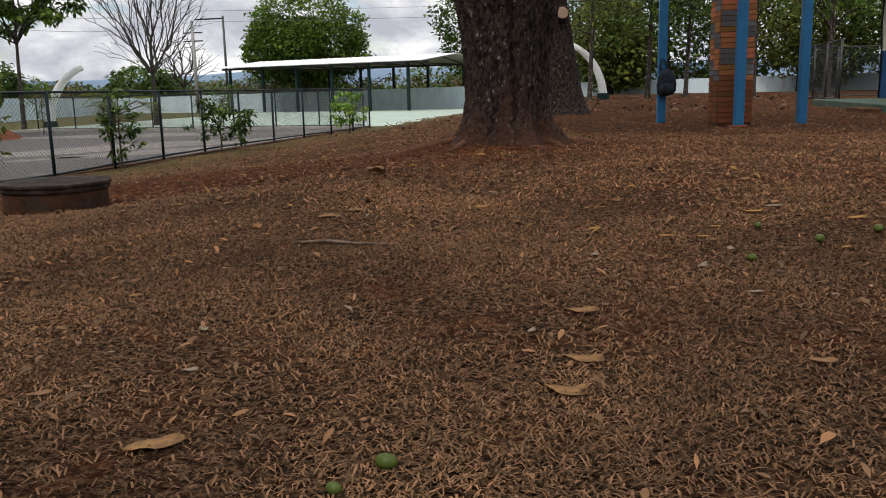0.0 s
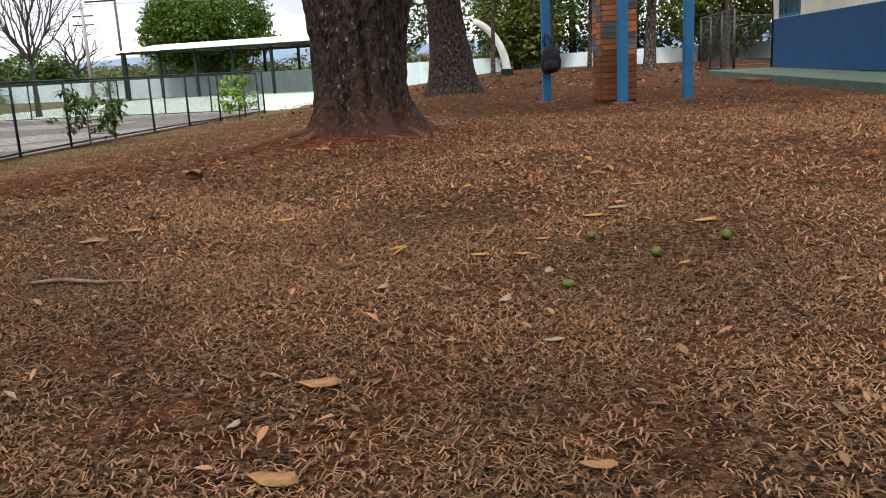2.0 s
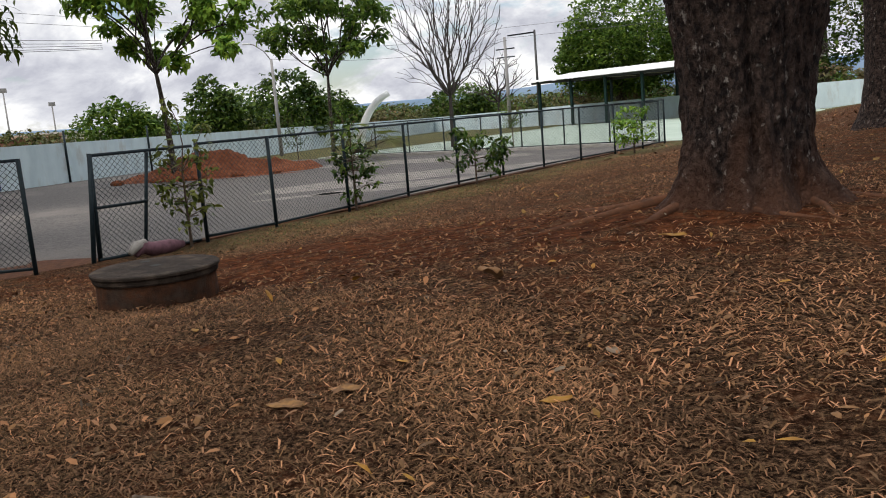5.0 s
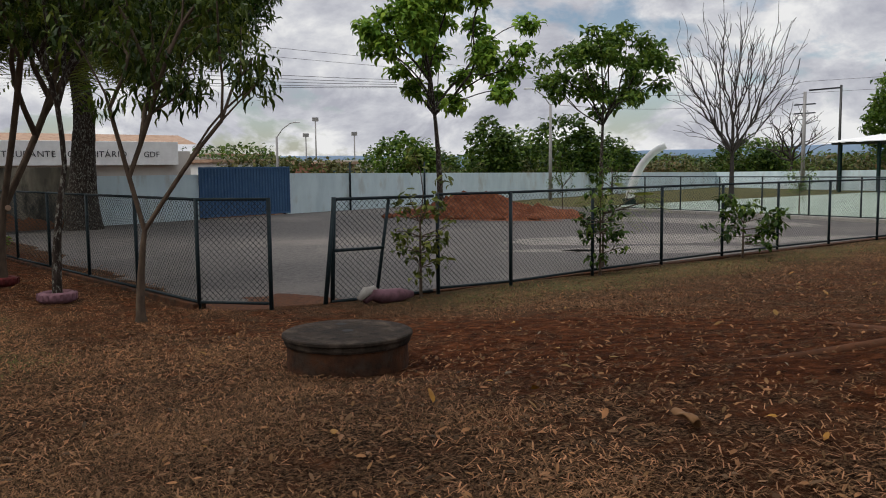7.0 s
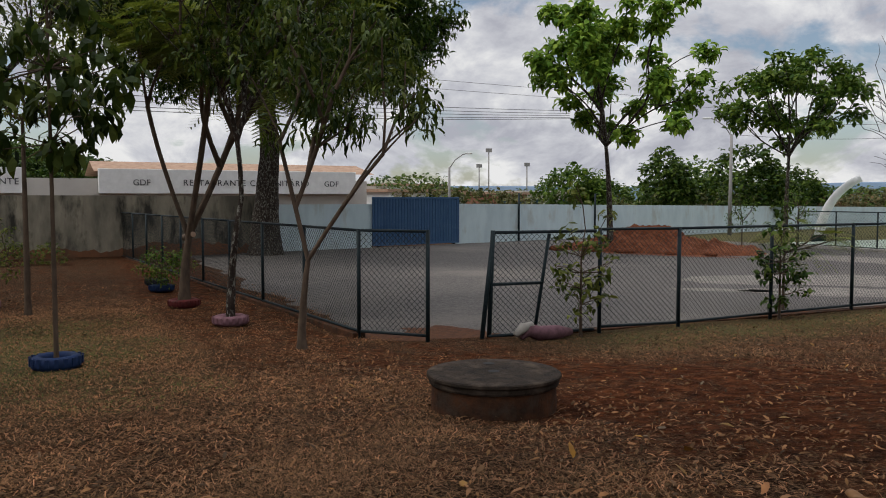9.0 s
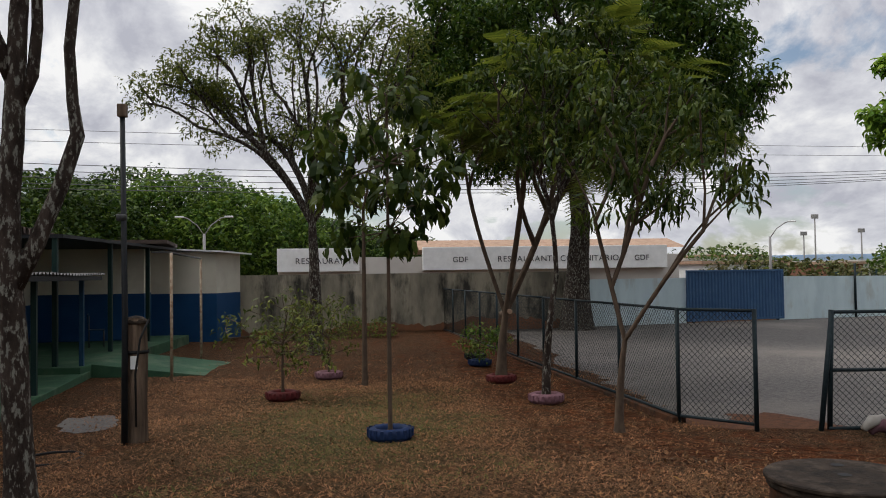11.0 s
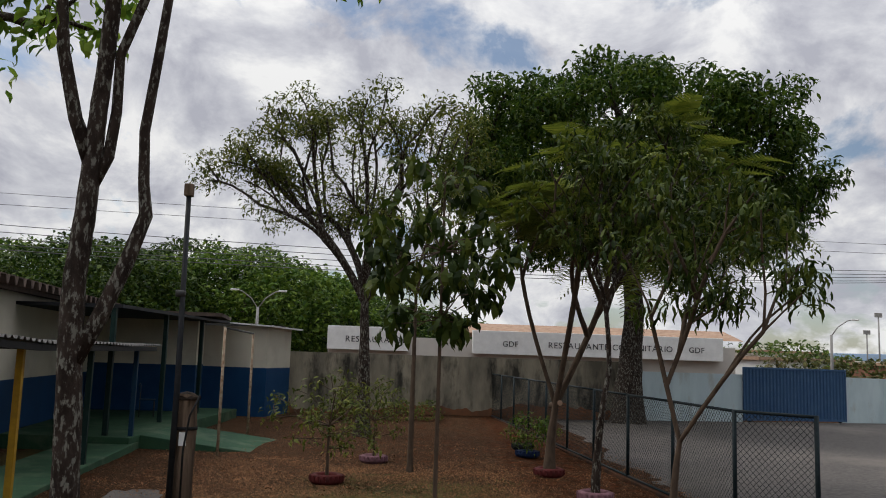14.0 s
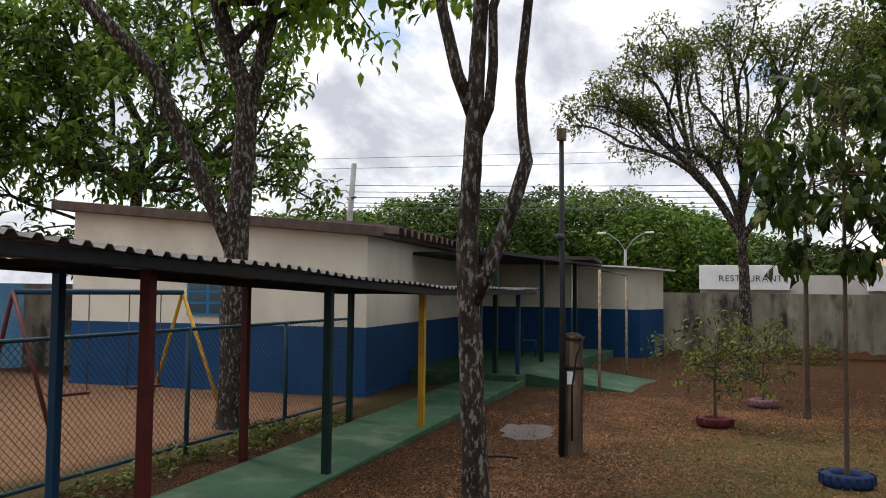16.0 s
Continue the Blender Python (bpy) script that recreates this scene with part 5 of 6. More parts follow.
sapling("sapling", -8.2, 4.87, 3.9, (0, -0.12, 3.3, 0.8, 0.85, 1.15), 760, 0.22, M_leaf_sap, M_bark_pale, "slender sapling with large drooping dark leaves", 0.027, 41, droop=0.95, spread=0.12, wide=0.45, low=2, targets=44, tufts=True)
sapling("young_tree", -9.05, 7.72, 1.15, (0.1, 0.65, 3.5, 1.0, 1.35, 1.0), 1900, 0.19, M_leaf_sap, M_bark_pale, "young mango tree forking low, clumps of dark leaves", 0.062, 42, lean=(0.05, 0.08), droop=0.75, spread=0.19, wide=0.26, targets=40, reach=0.75, tufts=True)
sapling("young_tree", -11.8, 7.32, 2.0, (0.0, 0.55, 4.9, 1.3, 1.6, 1.2), 3200, 0.19, M_leaf_sap, M_bark, "young mango tree, dense dark crown", 0.075, 43, lean=(0.0, 0.2), droop=0.7, spread=0.18, wide=0.28, targets=70, reach=0.7, tufts=True)
sapling("young_tree", -14.4, 6.96, 1.3, (0.2, 1.4, 5.0, 1.9, 2.4, 1.4), 520, 0.95, M_frond, M_bark_pale, "young tree with wide feathery fronds", 0.115, 44, lean=(0.0, 0.1), fronds=True, targets=70, reach=0.8)
sapling("young_tree", -13.9, 4.42, 3.2, (0, 0.2, 4.2, 0.9, 1.1, 1.2), 1100, 0.13, M_leaf_olive, M_bark_pale, "thin-stemmed young tree with small olive leaves", 0.055, 45, spread=0.15, targets=55)
sapling("tree", -20.3, 3.0, 3.4, (-0.2, -0.3, 7.1, 3.2, 3.9, 2.0), 17000, 0.14, M_leaf_olive, M_bark, "airy tree with fine branches and small olive leaves", 0.2, 46, lean=(-0.1, -0.1), spread=0.30, targets=105, shell=0.55, reach=0.8, tufts=True)
sapling("shrub", -12.2, 3.17, 0.9, (0, 0, 1.15, 0.8, 1.0, 0.65), 850, 0.11, M_leaf_olive, M_bark_pale, "open yellow-green shrub in a red tyre", 0.03, 47, spread=0.1, low=1, targets=60, category="shrub")
sapling("shrub", -15.3, 3.67, 0.8, (0, 0, 1.0, 0.6, 0.75, 0.6), 520, 0.10, M_leaf_olive, M_bark_pale, "small olive shrub in a pink tyre", 0.025, 48, spread=0.1, low=1, targets=45, category="shrub")
sapling("shrub", -17.0, 6.84, 0.5, (0, 0, 0.55, 0.55, 0.6, 0.4), 800, 0.10, M_leaf_mid, M_bark_pale, "low shrub in a blue tyre", 0.02, 49, spread=0.1, low=1, targets=30, category="shrub")

# shrubs tied to the yard fence
for x, y, h, r, n, mat, s, lab in ((-8.85, 11.85, 1.95, 0.42, 210, M_leaf_olive, 51, "tall thin shrub at the gate post"), (-8.95, 15.9, 1.6, 0.42, 230, M_leaf_dark, 52, "dark leafy shrub against the wire fence"),
                                   (-8.95, 20.3, 1.25, 0.7, 420, M_leaf_dark, 53, "broad dark shrub against the wire fence"), (-8.0, 27.8, 1.2, 0.65, 420, M_leaf_bright, 54, "light green shrub at the end of the fence")):
    sapling("shrub", x, y, h * 0.6, (0, 0, h * 0.62, r * 1.15, r * 1.15, h * 0.5), int(n * 1.2), 0.16, mat, M_bark_pale, lab, 0.025, s, spread=0.09, low=1, targets=30, category="shrub", group="fence shrubs", wide=0.5, reach=0.8)
sapling("young_tree", -9.9, 17.0, 1.1, (0.1, 0.3, 1.35, 0.5, 0.9, 0.3), 60, 0.5, M_frond, M_bark_pale, "low feathery sapling leaning over the wire fence", 0.03, 55, fronds=True, targets=20)

# trees round the yard
sapling("tree", -25.4, 24.4, 4.2, (0.2, 0.4, 7.0, 3.2, 3.4, 3.1), 5600, 0.38, M_leaf_bright, M_bark, "slim yard tree with layered fresh green leaves", 0.14, 61, lean=(-0.2, -0.1), spread=0.3, targets=52, shell=0.45, droop=0.3, reach=0.8, wide=0.5, tufts=True)
sapling("tree", -25.9, 34.2, 4.0, (0, 0.2, 6.6, 3.1, 3.2, 1.9), 4200, 0.34, M_leaf_mid, M_bark, "open-crowned yard tree with yellow-green leaves", 0.12, 62, lean=(0.1, 0), spread=0.3, targets=60, reach=0.8, wide=0.5, tufts=True)
sapling("bare_tree", -21.6, 38.3, 2.6, (0, 0, 6.3, 3.4, 3.4, 3.3), 40, 0.14, M_leaf_olive, M_bark_grey, "leafless tree with fine upswept branches", 0.15, 63, targets=420, shell=0.3, reach=0.85)
sapling("bare_tree", -40.0, 74.0, 2.4, (0, 0, 5.0, 3.4, 3.4, 2.6), 0, 0.14, M_leaf_olive, M_bark_grey, "far leafless tree behind the wall", 0.2, 64, targets=200, shell=0.3, step=0.6)
for x, y, s in ((-22.8, 31.5, 65), (-16.6, 35.5, 66), (-24.2, 30.0, 67)):
    sapling("sapling", x, y, 1.2, (0, 0, 1.7, 0.6, 0.6, 0.9), 320, 0.14, M_leaf_mid, M_bark_pale, "young sapling planted along the yard edge", 0.03, s, spread=0.12, low=2, targets=35, group="yard saplings")

# the great mango by the gate
tree("mango_tree", (-29.3, 11.8, -0.88), [(0, 0, -0.1), (0.05, 0, 1.2), (0.0, 0.1, 2.6), (0.1, 0.2, 4.2), (0.0, 0.0, 6.0)], (0.0, 0.1, 9.35), (6.2, 7.0, 3.8), 270, 64000, 0.29, M_leaf_dark, M_bark, "great dense mango tree beside the blue gate", r_base=0.55, seed=71, droop=0.4, spread=0.52, wide=0.36, step=0.7, shell=0.66, reach=0.7, lumpy=0.22, tufts=True)

# lichened trees near the covered walk
tree("tree", foot(-5.71, 1.885), [(0, 0.03, -0.1), (0.02, 0.0, 0.8), (0.02, -0.05, 1.6), (0.02, -0.08, 2.4), (0.0, -0.04, 3.0), (0.0, -0.02, 3.6), (-0.02, 0.02, 4.5), (0.0, 0.06, 5.6)], (0.4, -0.3, 7.2), (2.0, 2.0, 1.3), 50, 1500, 0.26, M_leaf_bright, M_bark, "slim lichened tree that forks into dark stems", r_base=0.12, seed=81, droop=0.7, spread=0.25, low=7, wide=0.45)
# its side stems
stem_tree = [o for o in scene.objects if o.get("label", "").startswith("slim lichened")][0]
for pts, r in (([(0.02, -0.03, 1.75), (-0.04, 0.12, 2.1), (-0.1, 0.30, 2.6), (-0.16, 0.41, 3.02), (-0.16, 0.37, 3.3), (-0.14, 0.35, 3.75), (-0.16, 0.42, 4.5), (-0.16, 0.52, 5.6)], [0.075, 0.07, 0.065, 0.06, 0.05, 0.046, 0.043, 0.035]),
               ([(0.0, -0.04, 3.45), (0.04, -0.18, 3.8), (0.08, -0.32, 4.4), (0.1, -0.44, 5.6)], [0.075, 0.06, 0.055, 0.04]),
               ([(0.0, -0.04, 3.2), (-0.05, 0.09, 3.5), (-0.07, 0.12, 3.9), (-0.05, 0.12, 4.4), (-0.03, 0.3, 4.9), (-0.03, 0.5, 5.6)], [0.07, 0.05, 0.046, 0.042, 0.04, 0.03])):
    part("stem", Build().tube(pts, r, 10), M_bark, stem_tree, "", True)
tree("tree", foot(-8.87, -3.22), [(0, -0.04, -0.1), (0.0, -0.02, 0.25), (0.02, -0.03, 1.2), (0.02, -0.03, 2.4), (-0.04, 0.05, 4.1), (-0.06, 0.08, 4.9), (0.1, -0.15, 5.6), (0.22, -0.34, 6.4), (0.25, -0.4, 7.2)], (-0.1, 1.3, 7.0), (2.2, 2.3, 1.1), 70, 1700, 0.25, M_leaf_bright, M_bark, "lichened playground tree with a forked trunk", r_base=0.22, seed=82, droop=0.7, spread=0.22, low=6, wide=0.5)
fork = [o for o in scene.objects if o.get("label", "").startswith("lichened playground")][0]
for pts, r in (([(0.02, -0.04, 2.6), (0.12, -0.2, 3.0), (0.47, -0.6, 4.1), (0.82, -0.96, 5.2), (1.5, -1.6, 6.1), (2.4, -2.4, 6.9)], [0.15, 0.13, 0.12, 0.11, 0.09, 0.06]),
               ([(-0.05, 0.06, 4.7), (-0.15, 0.2, 5.4), (-0.28, 0.38, 6.4), (-0.3, 0.5, 7.4)], [0.13, 0.11, 0.095, 0.07])):
    part("stem", Build().tube(pts, r, 10), M_bark, fork, "", True)

def spray(owner, path, radius, centres, count, size, spread, seed):
    """A drooping twig with its leaves, given in the world, hung on a tree."""
    o = Vector(owner.matrix_basis.translation)
    part("twig", Build().tube([Vector(p) - o for p in path], [radius * (1 - 0.8 * i / (len(path) - 1)) for i in range(len(path))], 7), M_bark, owner, "", True)
    gen = np.random.default_rng(seed)
    C = np.array(centres)[gen.integers(0, len(centres), count)] - np.array(o) + gen.normal(0, 1, (count, 3)) * np.array(spread)
    V, F = leaves_np(C, size, gen, 0.9, 0.45)
    part("leaf_spray", mesh_np("leaf_spray", V, F, M_leaf_bright), M_leaf_bright, owner)["kind"] = "stuff"


spray(stem_tree, [(-5.86, 2.3, 5.0), (-5.9, 3.2, 5.3), (-5.92, 4.0, 5.0), (-5.95, 4.5, 4.8)], 0.025, [(-5.88, 3.85, 4.72), (-5.92, 4.15, 4.66), (-5.94, 4.42, 4.72), (-5.9, 4.1, 5.0)], 46, 0.17, (0.08, 0.12, 0.07), 301)
spray(stem_tree, [(-5.62, 1.6, 4.9), (-5.5, 1.5, 4.5), (-5.5, 1.48, 4.1)], 0.015, [(-5.5, 1.5, 4.0), (-5.52, 1.44, 4.2)], 16, 0.16, (0.06, 0.06, 0.08), 302)
spray(fork, [(-9.15, -2.85, 6.2), (-9.5, -2.4, 6.5), (-9.9, -2.1, 6.0), (-10.2, -1.7, 5.3)], 0.04, [(-9.7, -2.5, 6.0), (-9.9, -2.2, 5.6), (-10.1, -2.0, 5.4), (-10.2, -1.75, 5.15), (-9.6, -2.7, 5.5)], 170, 0.21, (0.2, 0.28, 0.22), 303)
spray(fork, [(-8.5, -3.6, 4.6), (-8.4, -3.8, 5.4), (-8.3, -3.7, 6.0)], 0.03, [(-8.45, -3.75, 4.9), (-8.4, -3.85, 5.5)], 26, 0.22, (0.1, 0.1, 0.3), 304)
tree("tree", (-17.0, -13.5, -0.8), [(0, 0, -0.1), (0.1, 0.1, 1.5), (0.2, 0.3, 3.2), (0.4, 0.6, 5.0)], (0.5, 1.0, 7.2), (5.2, 5.5, 4.0), 260, 11000, 0.34, M_leaf_mid, M_bark, "broad leafy tree rising behind the classroom block", r_base=0.3, seed=83, spread=0.35, step=0.6, shell=0.35)
tree("tree", (-12.5, -19.0, -0.8), [(0, 0, -0.1), (0.1, 0.1, 1.5), (0.2, 0.3, 3.2), (0.4, 0.6, 5.0)], (0.0, 0.0, 8.0), (5.0, 5.0, 4.5), 200, 14000, 0.38, M_leaf_bright, M_bark, "dense green tree behind the playground", r_base=0.3, seed=84, spread=0.4, step=0.7, shell=0.4)

# sawn branch stubs
for key, at in (("thick dark trunk", (-0.43, 22.61, 2.49)), ("young tree with wide feathery", (-14.33, 7.13, 0.55))):
    owner = [o for o in scene.objects if o.get("label", "").startswith(key)][0]
    o = Vector(owner.matrix_basis.translation)
    p = Vector(at) - o
    s_r = 0.16 if key.startswith("thick") else 0.055
    d = Vector((0.25, -0.95, 0.15)) if key.startswith("thick") else Vector((0.9, 0.3, 0.2))
    part("branch_stub", Build().tube([p - d * 0.35, p], [s_r * 1.2, s_r], 14), owner.children[0].data.materials[0], owner, "", True)
    part("sawn_face", Build().tube([p + d * 0.001, p + d * 0.01], [s_r * 0.95, s_r * 0.9], 14), M_tile_roof, owner, "fresh orange sawn wood")

leaf_cloud("weeds", (-8.0, -2.2, -0.72), [(x, 0.09 * x + 0.25 * math.sin(3.1 * x), 0.06, 0.38, 0.24, 0.12) for x in (-1.6, -1.1, -0.7, -0.1, 0.3, 0.9, 1.3, 2.1, 2.9)], 130, 0.075, M_leaf_olive, "low green weeds along the playground fence", 195, kind="stuff", category="weeds")
leaf_cloud("weeds", (-25.0, 2.2, -0.78), [(-0.3 - 0.25 * y, y, 0.3, 0.5, 0.45, 0.42) for y in (-0.6, 0.1, 0.7, 1.5, 2.4)], 260, 0.12, M_leaf_olive, "weedy bushes at the foot of the old wall", 196, kind="stuff", category="weeds")

# ---- far trees and woods ----
leaf_cloud("round_tree", (-29.5, 79.0, -0.9), [(0, 0, 7.2, 5.6, 5.6, 4.6), (1.5, 0, 5.6, 5.0, 4.0, 3.2), (-2.0, 0, 5.8, 4.2, 4.0, 3.2)], 6000, 0.42, M_leaf_mid, "large round mango tree beyond the pavilion", 91, trunk=0.5)
leaf_cloud("round_tree", (-12.5, 82.0, -0.9), [(0, 0, 7.4, 4.6, 4.6, 5.0)], 5000, 0.42, M_leaf_dark, "dark round tree beyond the pavilion roof", 92, trunk=0.5)
gen_far = random.Random(3)
for k, (x, y, h, r) in enumerate(((-46.3, 44.3, 5.0, 1.7), (-42.7, 48.3, 5.4, 2.3), (-50.2, 39.2, 4.1, 2.2), (-54, 52, 4.6, 3.0), (-52, 62, 4.6, 3.0), (-58, 58, 5.0, 4.2), (-66, 50, 4.2, 4.5), (-46, 76, 4.0, 3.0), (-50, 84, 4.4, 3.6), (-36, 88, 4.0, 3.4), (-38, 98, 5.0, 4.5), (-18, 92, 4.6, 4.5), (-70, 34, 4.0, 4.6), (-62, 70, 4.8, 4.4))):
    leaf_cloud("round_tree", (x, y, -0.9), [(0, 0, h * 0.62, r, r, h * 0.5), (r * 0.5, r * 0.3, h * 0.45, r * 0.7, r * 0.7, h * 0.4)], 1100, 0.45, (M_leaf_far, M_leaf_dark, M_leaf_mid)[k % 3], "round leafy tree beyond the white wall", 100 + k, trunk=0.2)
for k, (x, y, h, r) in enumerate(((4, 66, 12, 4.2), (9, 70, 13, 4.6), (15, 66, 12, 4.8), (21, 60, 12, 5.0), (-2, 70, 11, 4.2), (12, 58, 9, 3.4), (17, 52, 10, 4.0), (24, 50, 12, 5.0), (0, 61, 7, 2.6))):
    leaf_cloud("tree", (x, y, -0.2), [(0, 0, h * 0.58, r, r, h * 0.45), (r * 0.4, -0.5, h * 0.4, r * 0.8, r * 0.8, h * 0.32)], 2200, 0.42, (M_leaf_far, M_leaf_dark, M_leaf_olive)[k % 3], "tall leafy tree behind the back wall", 130 + k, trunk=0.25)
for k in range(13):
    a = radians(180 + 3 + 3.4 * k)
    d = 66 + 10 * (k % 3)
    x, y = 1 + d * math.cos(a), 4.7 + d * math.sin(a)
    elev = float(np.interp(3 + 3.4 * k, [3, 5.7, 8.5, 18, 28, 37, 44], [0.055, 0.068, 0.105, 0.13, 0.107, 0.084, 0.08]))
    h = (1.37 + elev * d + 1.5) / 0.98 * (1.0, 0.92, 0.97)[(k * 2) % 3]
    leaf_cloud("wood_tree", (x, y, -1.5), [(0, 0, h * 0.62, 7.0, 7.0, h * 0.36), (3.0, 4.5, h * 0.50, 6.0, 6.0, h * 0.34)], 6500, 0.42, (M_leaf_wood, M_leaf_far, M_leaf_wood, M_leaf_mid)[k % 4], "broad tree of the wood behind the school", 160 + k, trunk=0.4)
leaf_cloud("far_wood", (-140, 60, -1.5), [(x, 1.9 * x + 20 * math.sin(x), 2.4, 12, 12, 2.6) for x in range(-30, 70, 9)], 900, 0.9, M_leaf_far, "band of far low woodland", 190, kind="stuff", category="wood")
leaf_cloud("far_wood", (-60, 150, -1.5), [(x, 0.35 * x, 1.5, 12, 10, 1.9) for x in range(-70, 60, 10)], 900, 0.9, M_leaf_far, "band of far low woodland beyond the court", 191, kind="stuff", category="wood")
leaf_cloud("far_wood", (-120, 20, -1.5), [(0, y, 2.0, 9, 9, 2.2) for y in range(-8, 70, 9)], 700, 0.9, M_leaf_far, "low trees behind the far town", 192, kind="stuff", category="wood")

leaf_cloud("scrub", (-44, 48, -1.2), [(-10 + 0.12 * y + 2.5 * math.sin(0.7 * y), y, 1.5 + 0.5 * math.sin(1.3 * y), 3.0, 3.4, 1.5) for y in range(-18, 44, 4)], 700, 0.42, M_leaf_scrub, "dusty olive scrub behind the white wall", 193, kind="stuff", category="scrub")
leaf_cloud("scrub", (-16, 78, -1.2), [(x, -0.2 * x + 2 * math.sin(x), 1.7, 3.6, 3.0, 1.7) for x in range(-30, 30, 5)], 700, 0.42, M_leaf_scrub, "dusty olive scrub behind the pavilion", 194, kind="stuff", category="scrub")

# Far ridge; the haze of distance is painted as its blue base colour.
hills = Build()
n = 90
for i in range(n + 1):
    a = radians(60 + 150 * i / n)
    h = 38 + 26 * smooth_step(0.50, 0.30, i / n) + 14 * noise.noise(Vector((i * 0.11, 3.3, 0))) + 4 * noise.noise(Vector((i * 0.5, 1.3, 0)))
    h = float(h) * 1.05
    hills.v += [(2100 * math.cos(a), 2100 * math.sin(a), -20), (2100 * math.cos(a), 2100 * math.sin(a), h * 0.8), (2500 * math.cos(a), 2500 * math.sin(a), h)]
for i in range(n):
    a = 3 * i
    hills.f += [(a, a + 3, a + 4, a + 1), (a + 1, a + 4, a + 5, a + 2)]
tagged(part("backdrop", hills, M_hill, None, "", True), "ridge on the horizon, blue haze put into its colour", "hills", kind="structure")

# ---- restaurant beyond the wall ----
rest = thing("restaurant_building", (-46.0, -1.4, -1.0), "long low restaurant with white sign boards and a tiled roof", "building", rz=92)
part("wall", Build().box(0, 0.4, 0, 23.5, 8, 3.3), M_town_a, rest)
part("roof", Build().add([(8.0, 0.36, 3.70), (24.0, 0.36, 3.70), (24.0, 3.5, 4.35), (8.0, 3.5, 4.35), (8.0, 8.0, 3.6), (24.0, 8.0, 3.6)], [(0, 1, 2, 3), (3, 2, 5, 4)]), M_tile_roof, rest, "pale clay tile roof")
def letters(text, size, parent, x, y, z, mat):
    """Raised flat lettering, one mesh for each letter."""
    for ch in text:
        if ch == " ":
            x += 0.4 * size
            continue
        cu = bpy.data.curves.new("letter", "FONT")
        cu.body, cu.size, cu.extrude = ch, size, 0.01
        tmp = bpy.data.objects.new("letter", cu)
        scene.collection.objects.link(tmp)
        me = bpy.data.meshes.new_from_object(tmp.evaluated_get(bpy.context.evaluated_depsgraph_get()))
        bpy.data.objects.remove(tmp)
        me.materials.clear()
        me.materials.append(mat)
        lo = part("letter", me, mat, parent)
        lo.matrix_basis = pose(x, y, z, 90, 0, 0)
        x += max(v.co.x for v in me.vertices) + 0.09 * size


for x0, x1 in ((0.0, 4.6), (8.2, 22.6)):
    bd = part("sign_board", Build().box(x0, -0.12, 2.5, x1, 0.35, 3.82), M_white, rest, "white painted sign board", False, 0.02)
sign_font = 0.47
letters("RESTAURANTE", sign_font, rest, 1.0, -0.135, 2.95, M_sign_ink)
letters("GDF", sign_font * 0.95, rest, 9.9, -0.135, 2.95, M_sign_ink)
letters("RESTAURANTE COMUNITÁRIO", sign_font, rest, 12.5, -0.135, 2.95, M_sign_ink)
letters("GDF", sign_font * 0.95, rest, 20.6, -0.135, 2.95, M_sign_ink)

# ---- far town ----
for k, (x, y, w, d, h, m) in enumerate(((-72, 26, 9, 8, 3.6, M_town_a), (-78.7, 46.1, 9, 5, 3.2, M_town_b), (-84, 54, 9, 9, 3.4, M_town_a), (-68, 33, 6, 9, 3.3, M_white), (-100, 66, 14, 8, 3.6, M_town_b), (-90, 40, 10, 8, 4.2, M_white))):
    b = thing("town_house", (x, y, -1.5), "low far house behind the wall", "house", "far houses", rz=20)
    part("wall", Build().box(-w / 2, -d / 2, 0, w / 2, d / 2, h), m, b)
    part("roof", Build().box(-w / 2 - 0.3, -d / 2 - 0.3, h, w / 2 + 0.3, d / 2 + 0.3, h + 0.25), M_tile_roof if k % 2 else M_town_a, b)
    for j in range(3):
        part("window", Build().box(w / 2 - 0.02, -d / 3 + j * d / 3.4, h * 0.45, w / 2 + 0.04, -d / 3 + j * d / 3.4 + 1.0, h * 0.8), M_glass, b)


# ---- poles, street lamps, floodlights, cables ----
def street_lamp(x, y, h, rz, double=False, label="concrete street lamp pole with a curved arm"):
    s = thing("street_lamp", (x, y, -1.2), label, "street lamp", "street lamps", rz=rz)
    part("pole", Build().tube([(0, 0, 0), (0, 0, h)], [0.13, 0.08], 8), M_pole_conc, s, "", True)
    for sg in ((1, -1) if double else (1,)):
        part("arm", Build().tube([(0, 0, h - 0.1), (sg * 0.4, 0, h + 0.5), (sg * 0.95, 0, h + 0.9), (sg * 1.2, 0, h + 0.97)], 0.035, 6), M_pole_conc, s, "", True)
        part("lamp_head", Build().box(sg * 1.4 - 0.25, -0.08, h + 0.93, sg * 1.4 + 0.25, 0.08, h + 1.03), M_white, s, "", False, 0.03)
    return s


street_lamp(-53.0, 30.4, 4.7, 65)
street_lamp(-47.7, -5.8, 5.0, 92, True, "double-armed street lamp pole by the wood")
street_lamp(-36.3, 40.9, 6.2, 228)
for x, y, h in ((-113.7, 65.6, 10.4), (-123.2, 68.8, 8.4), (-119.4, 75.8, 8.6)):
    f = thing("floodlight_mast", (x, y, -1.5), "far floodlight mast of a sports ground", "mast", "floodlight masts")
    part("mast", Build().tube([(0, 0, 0), (0, 0, h)], [0.14, 0.1], 6), M_pole_conc, f, "", True)
    part("lamp_rack", Build().box(-0.1, -0.5, h - 0.4, 0.1, 0.5, h + 0.2), M_pole_conc, f)
up = thing("power_pole", (-35.3, 67.8, -1.0), "pair of power poles with a cross bar", "pole")
part("pole", Build().tube([(0, 0, 0), (0, 0, 7.9)], [0.17, 0.12], 8), M_pole_conc, up, "", True)
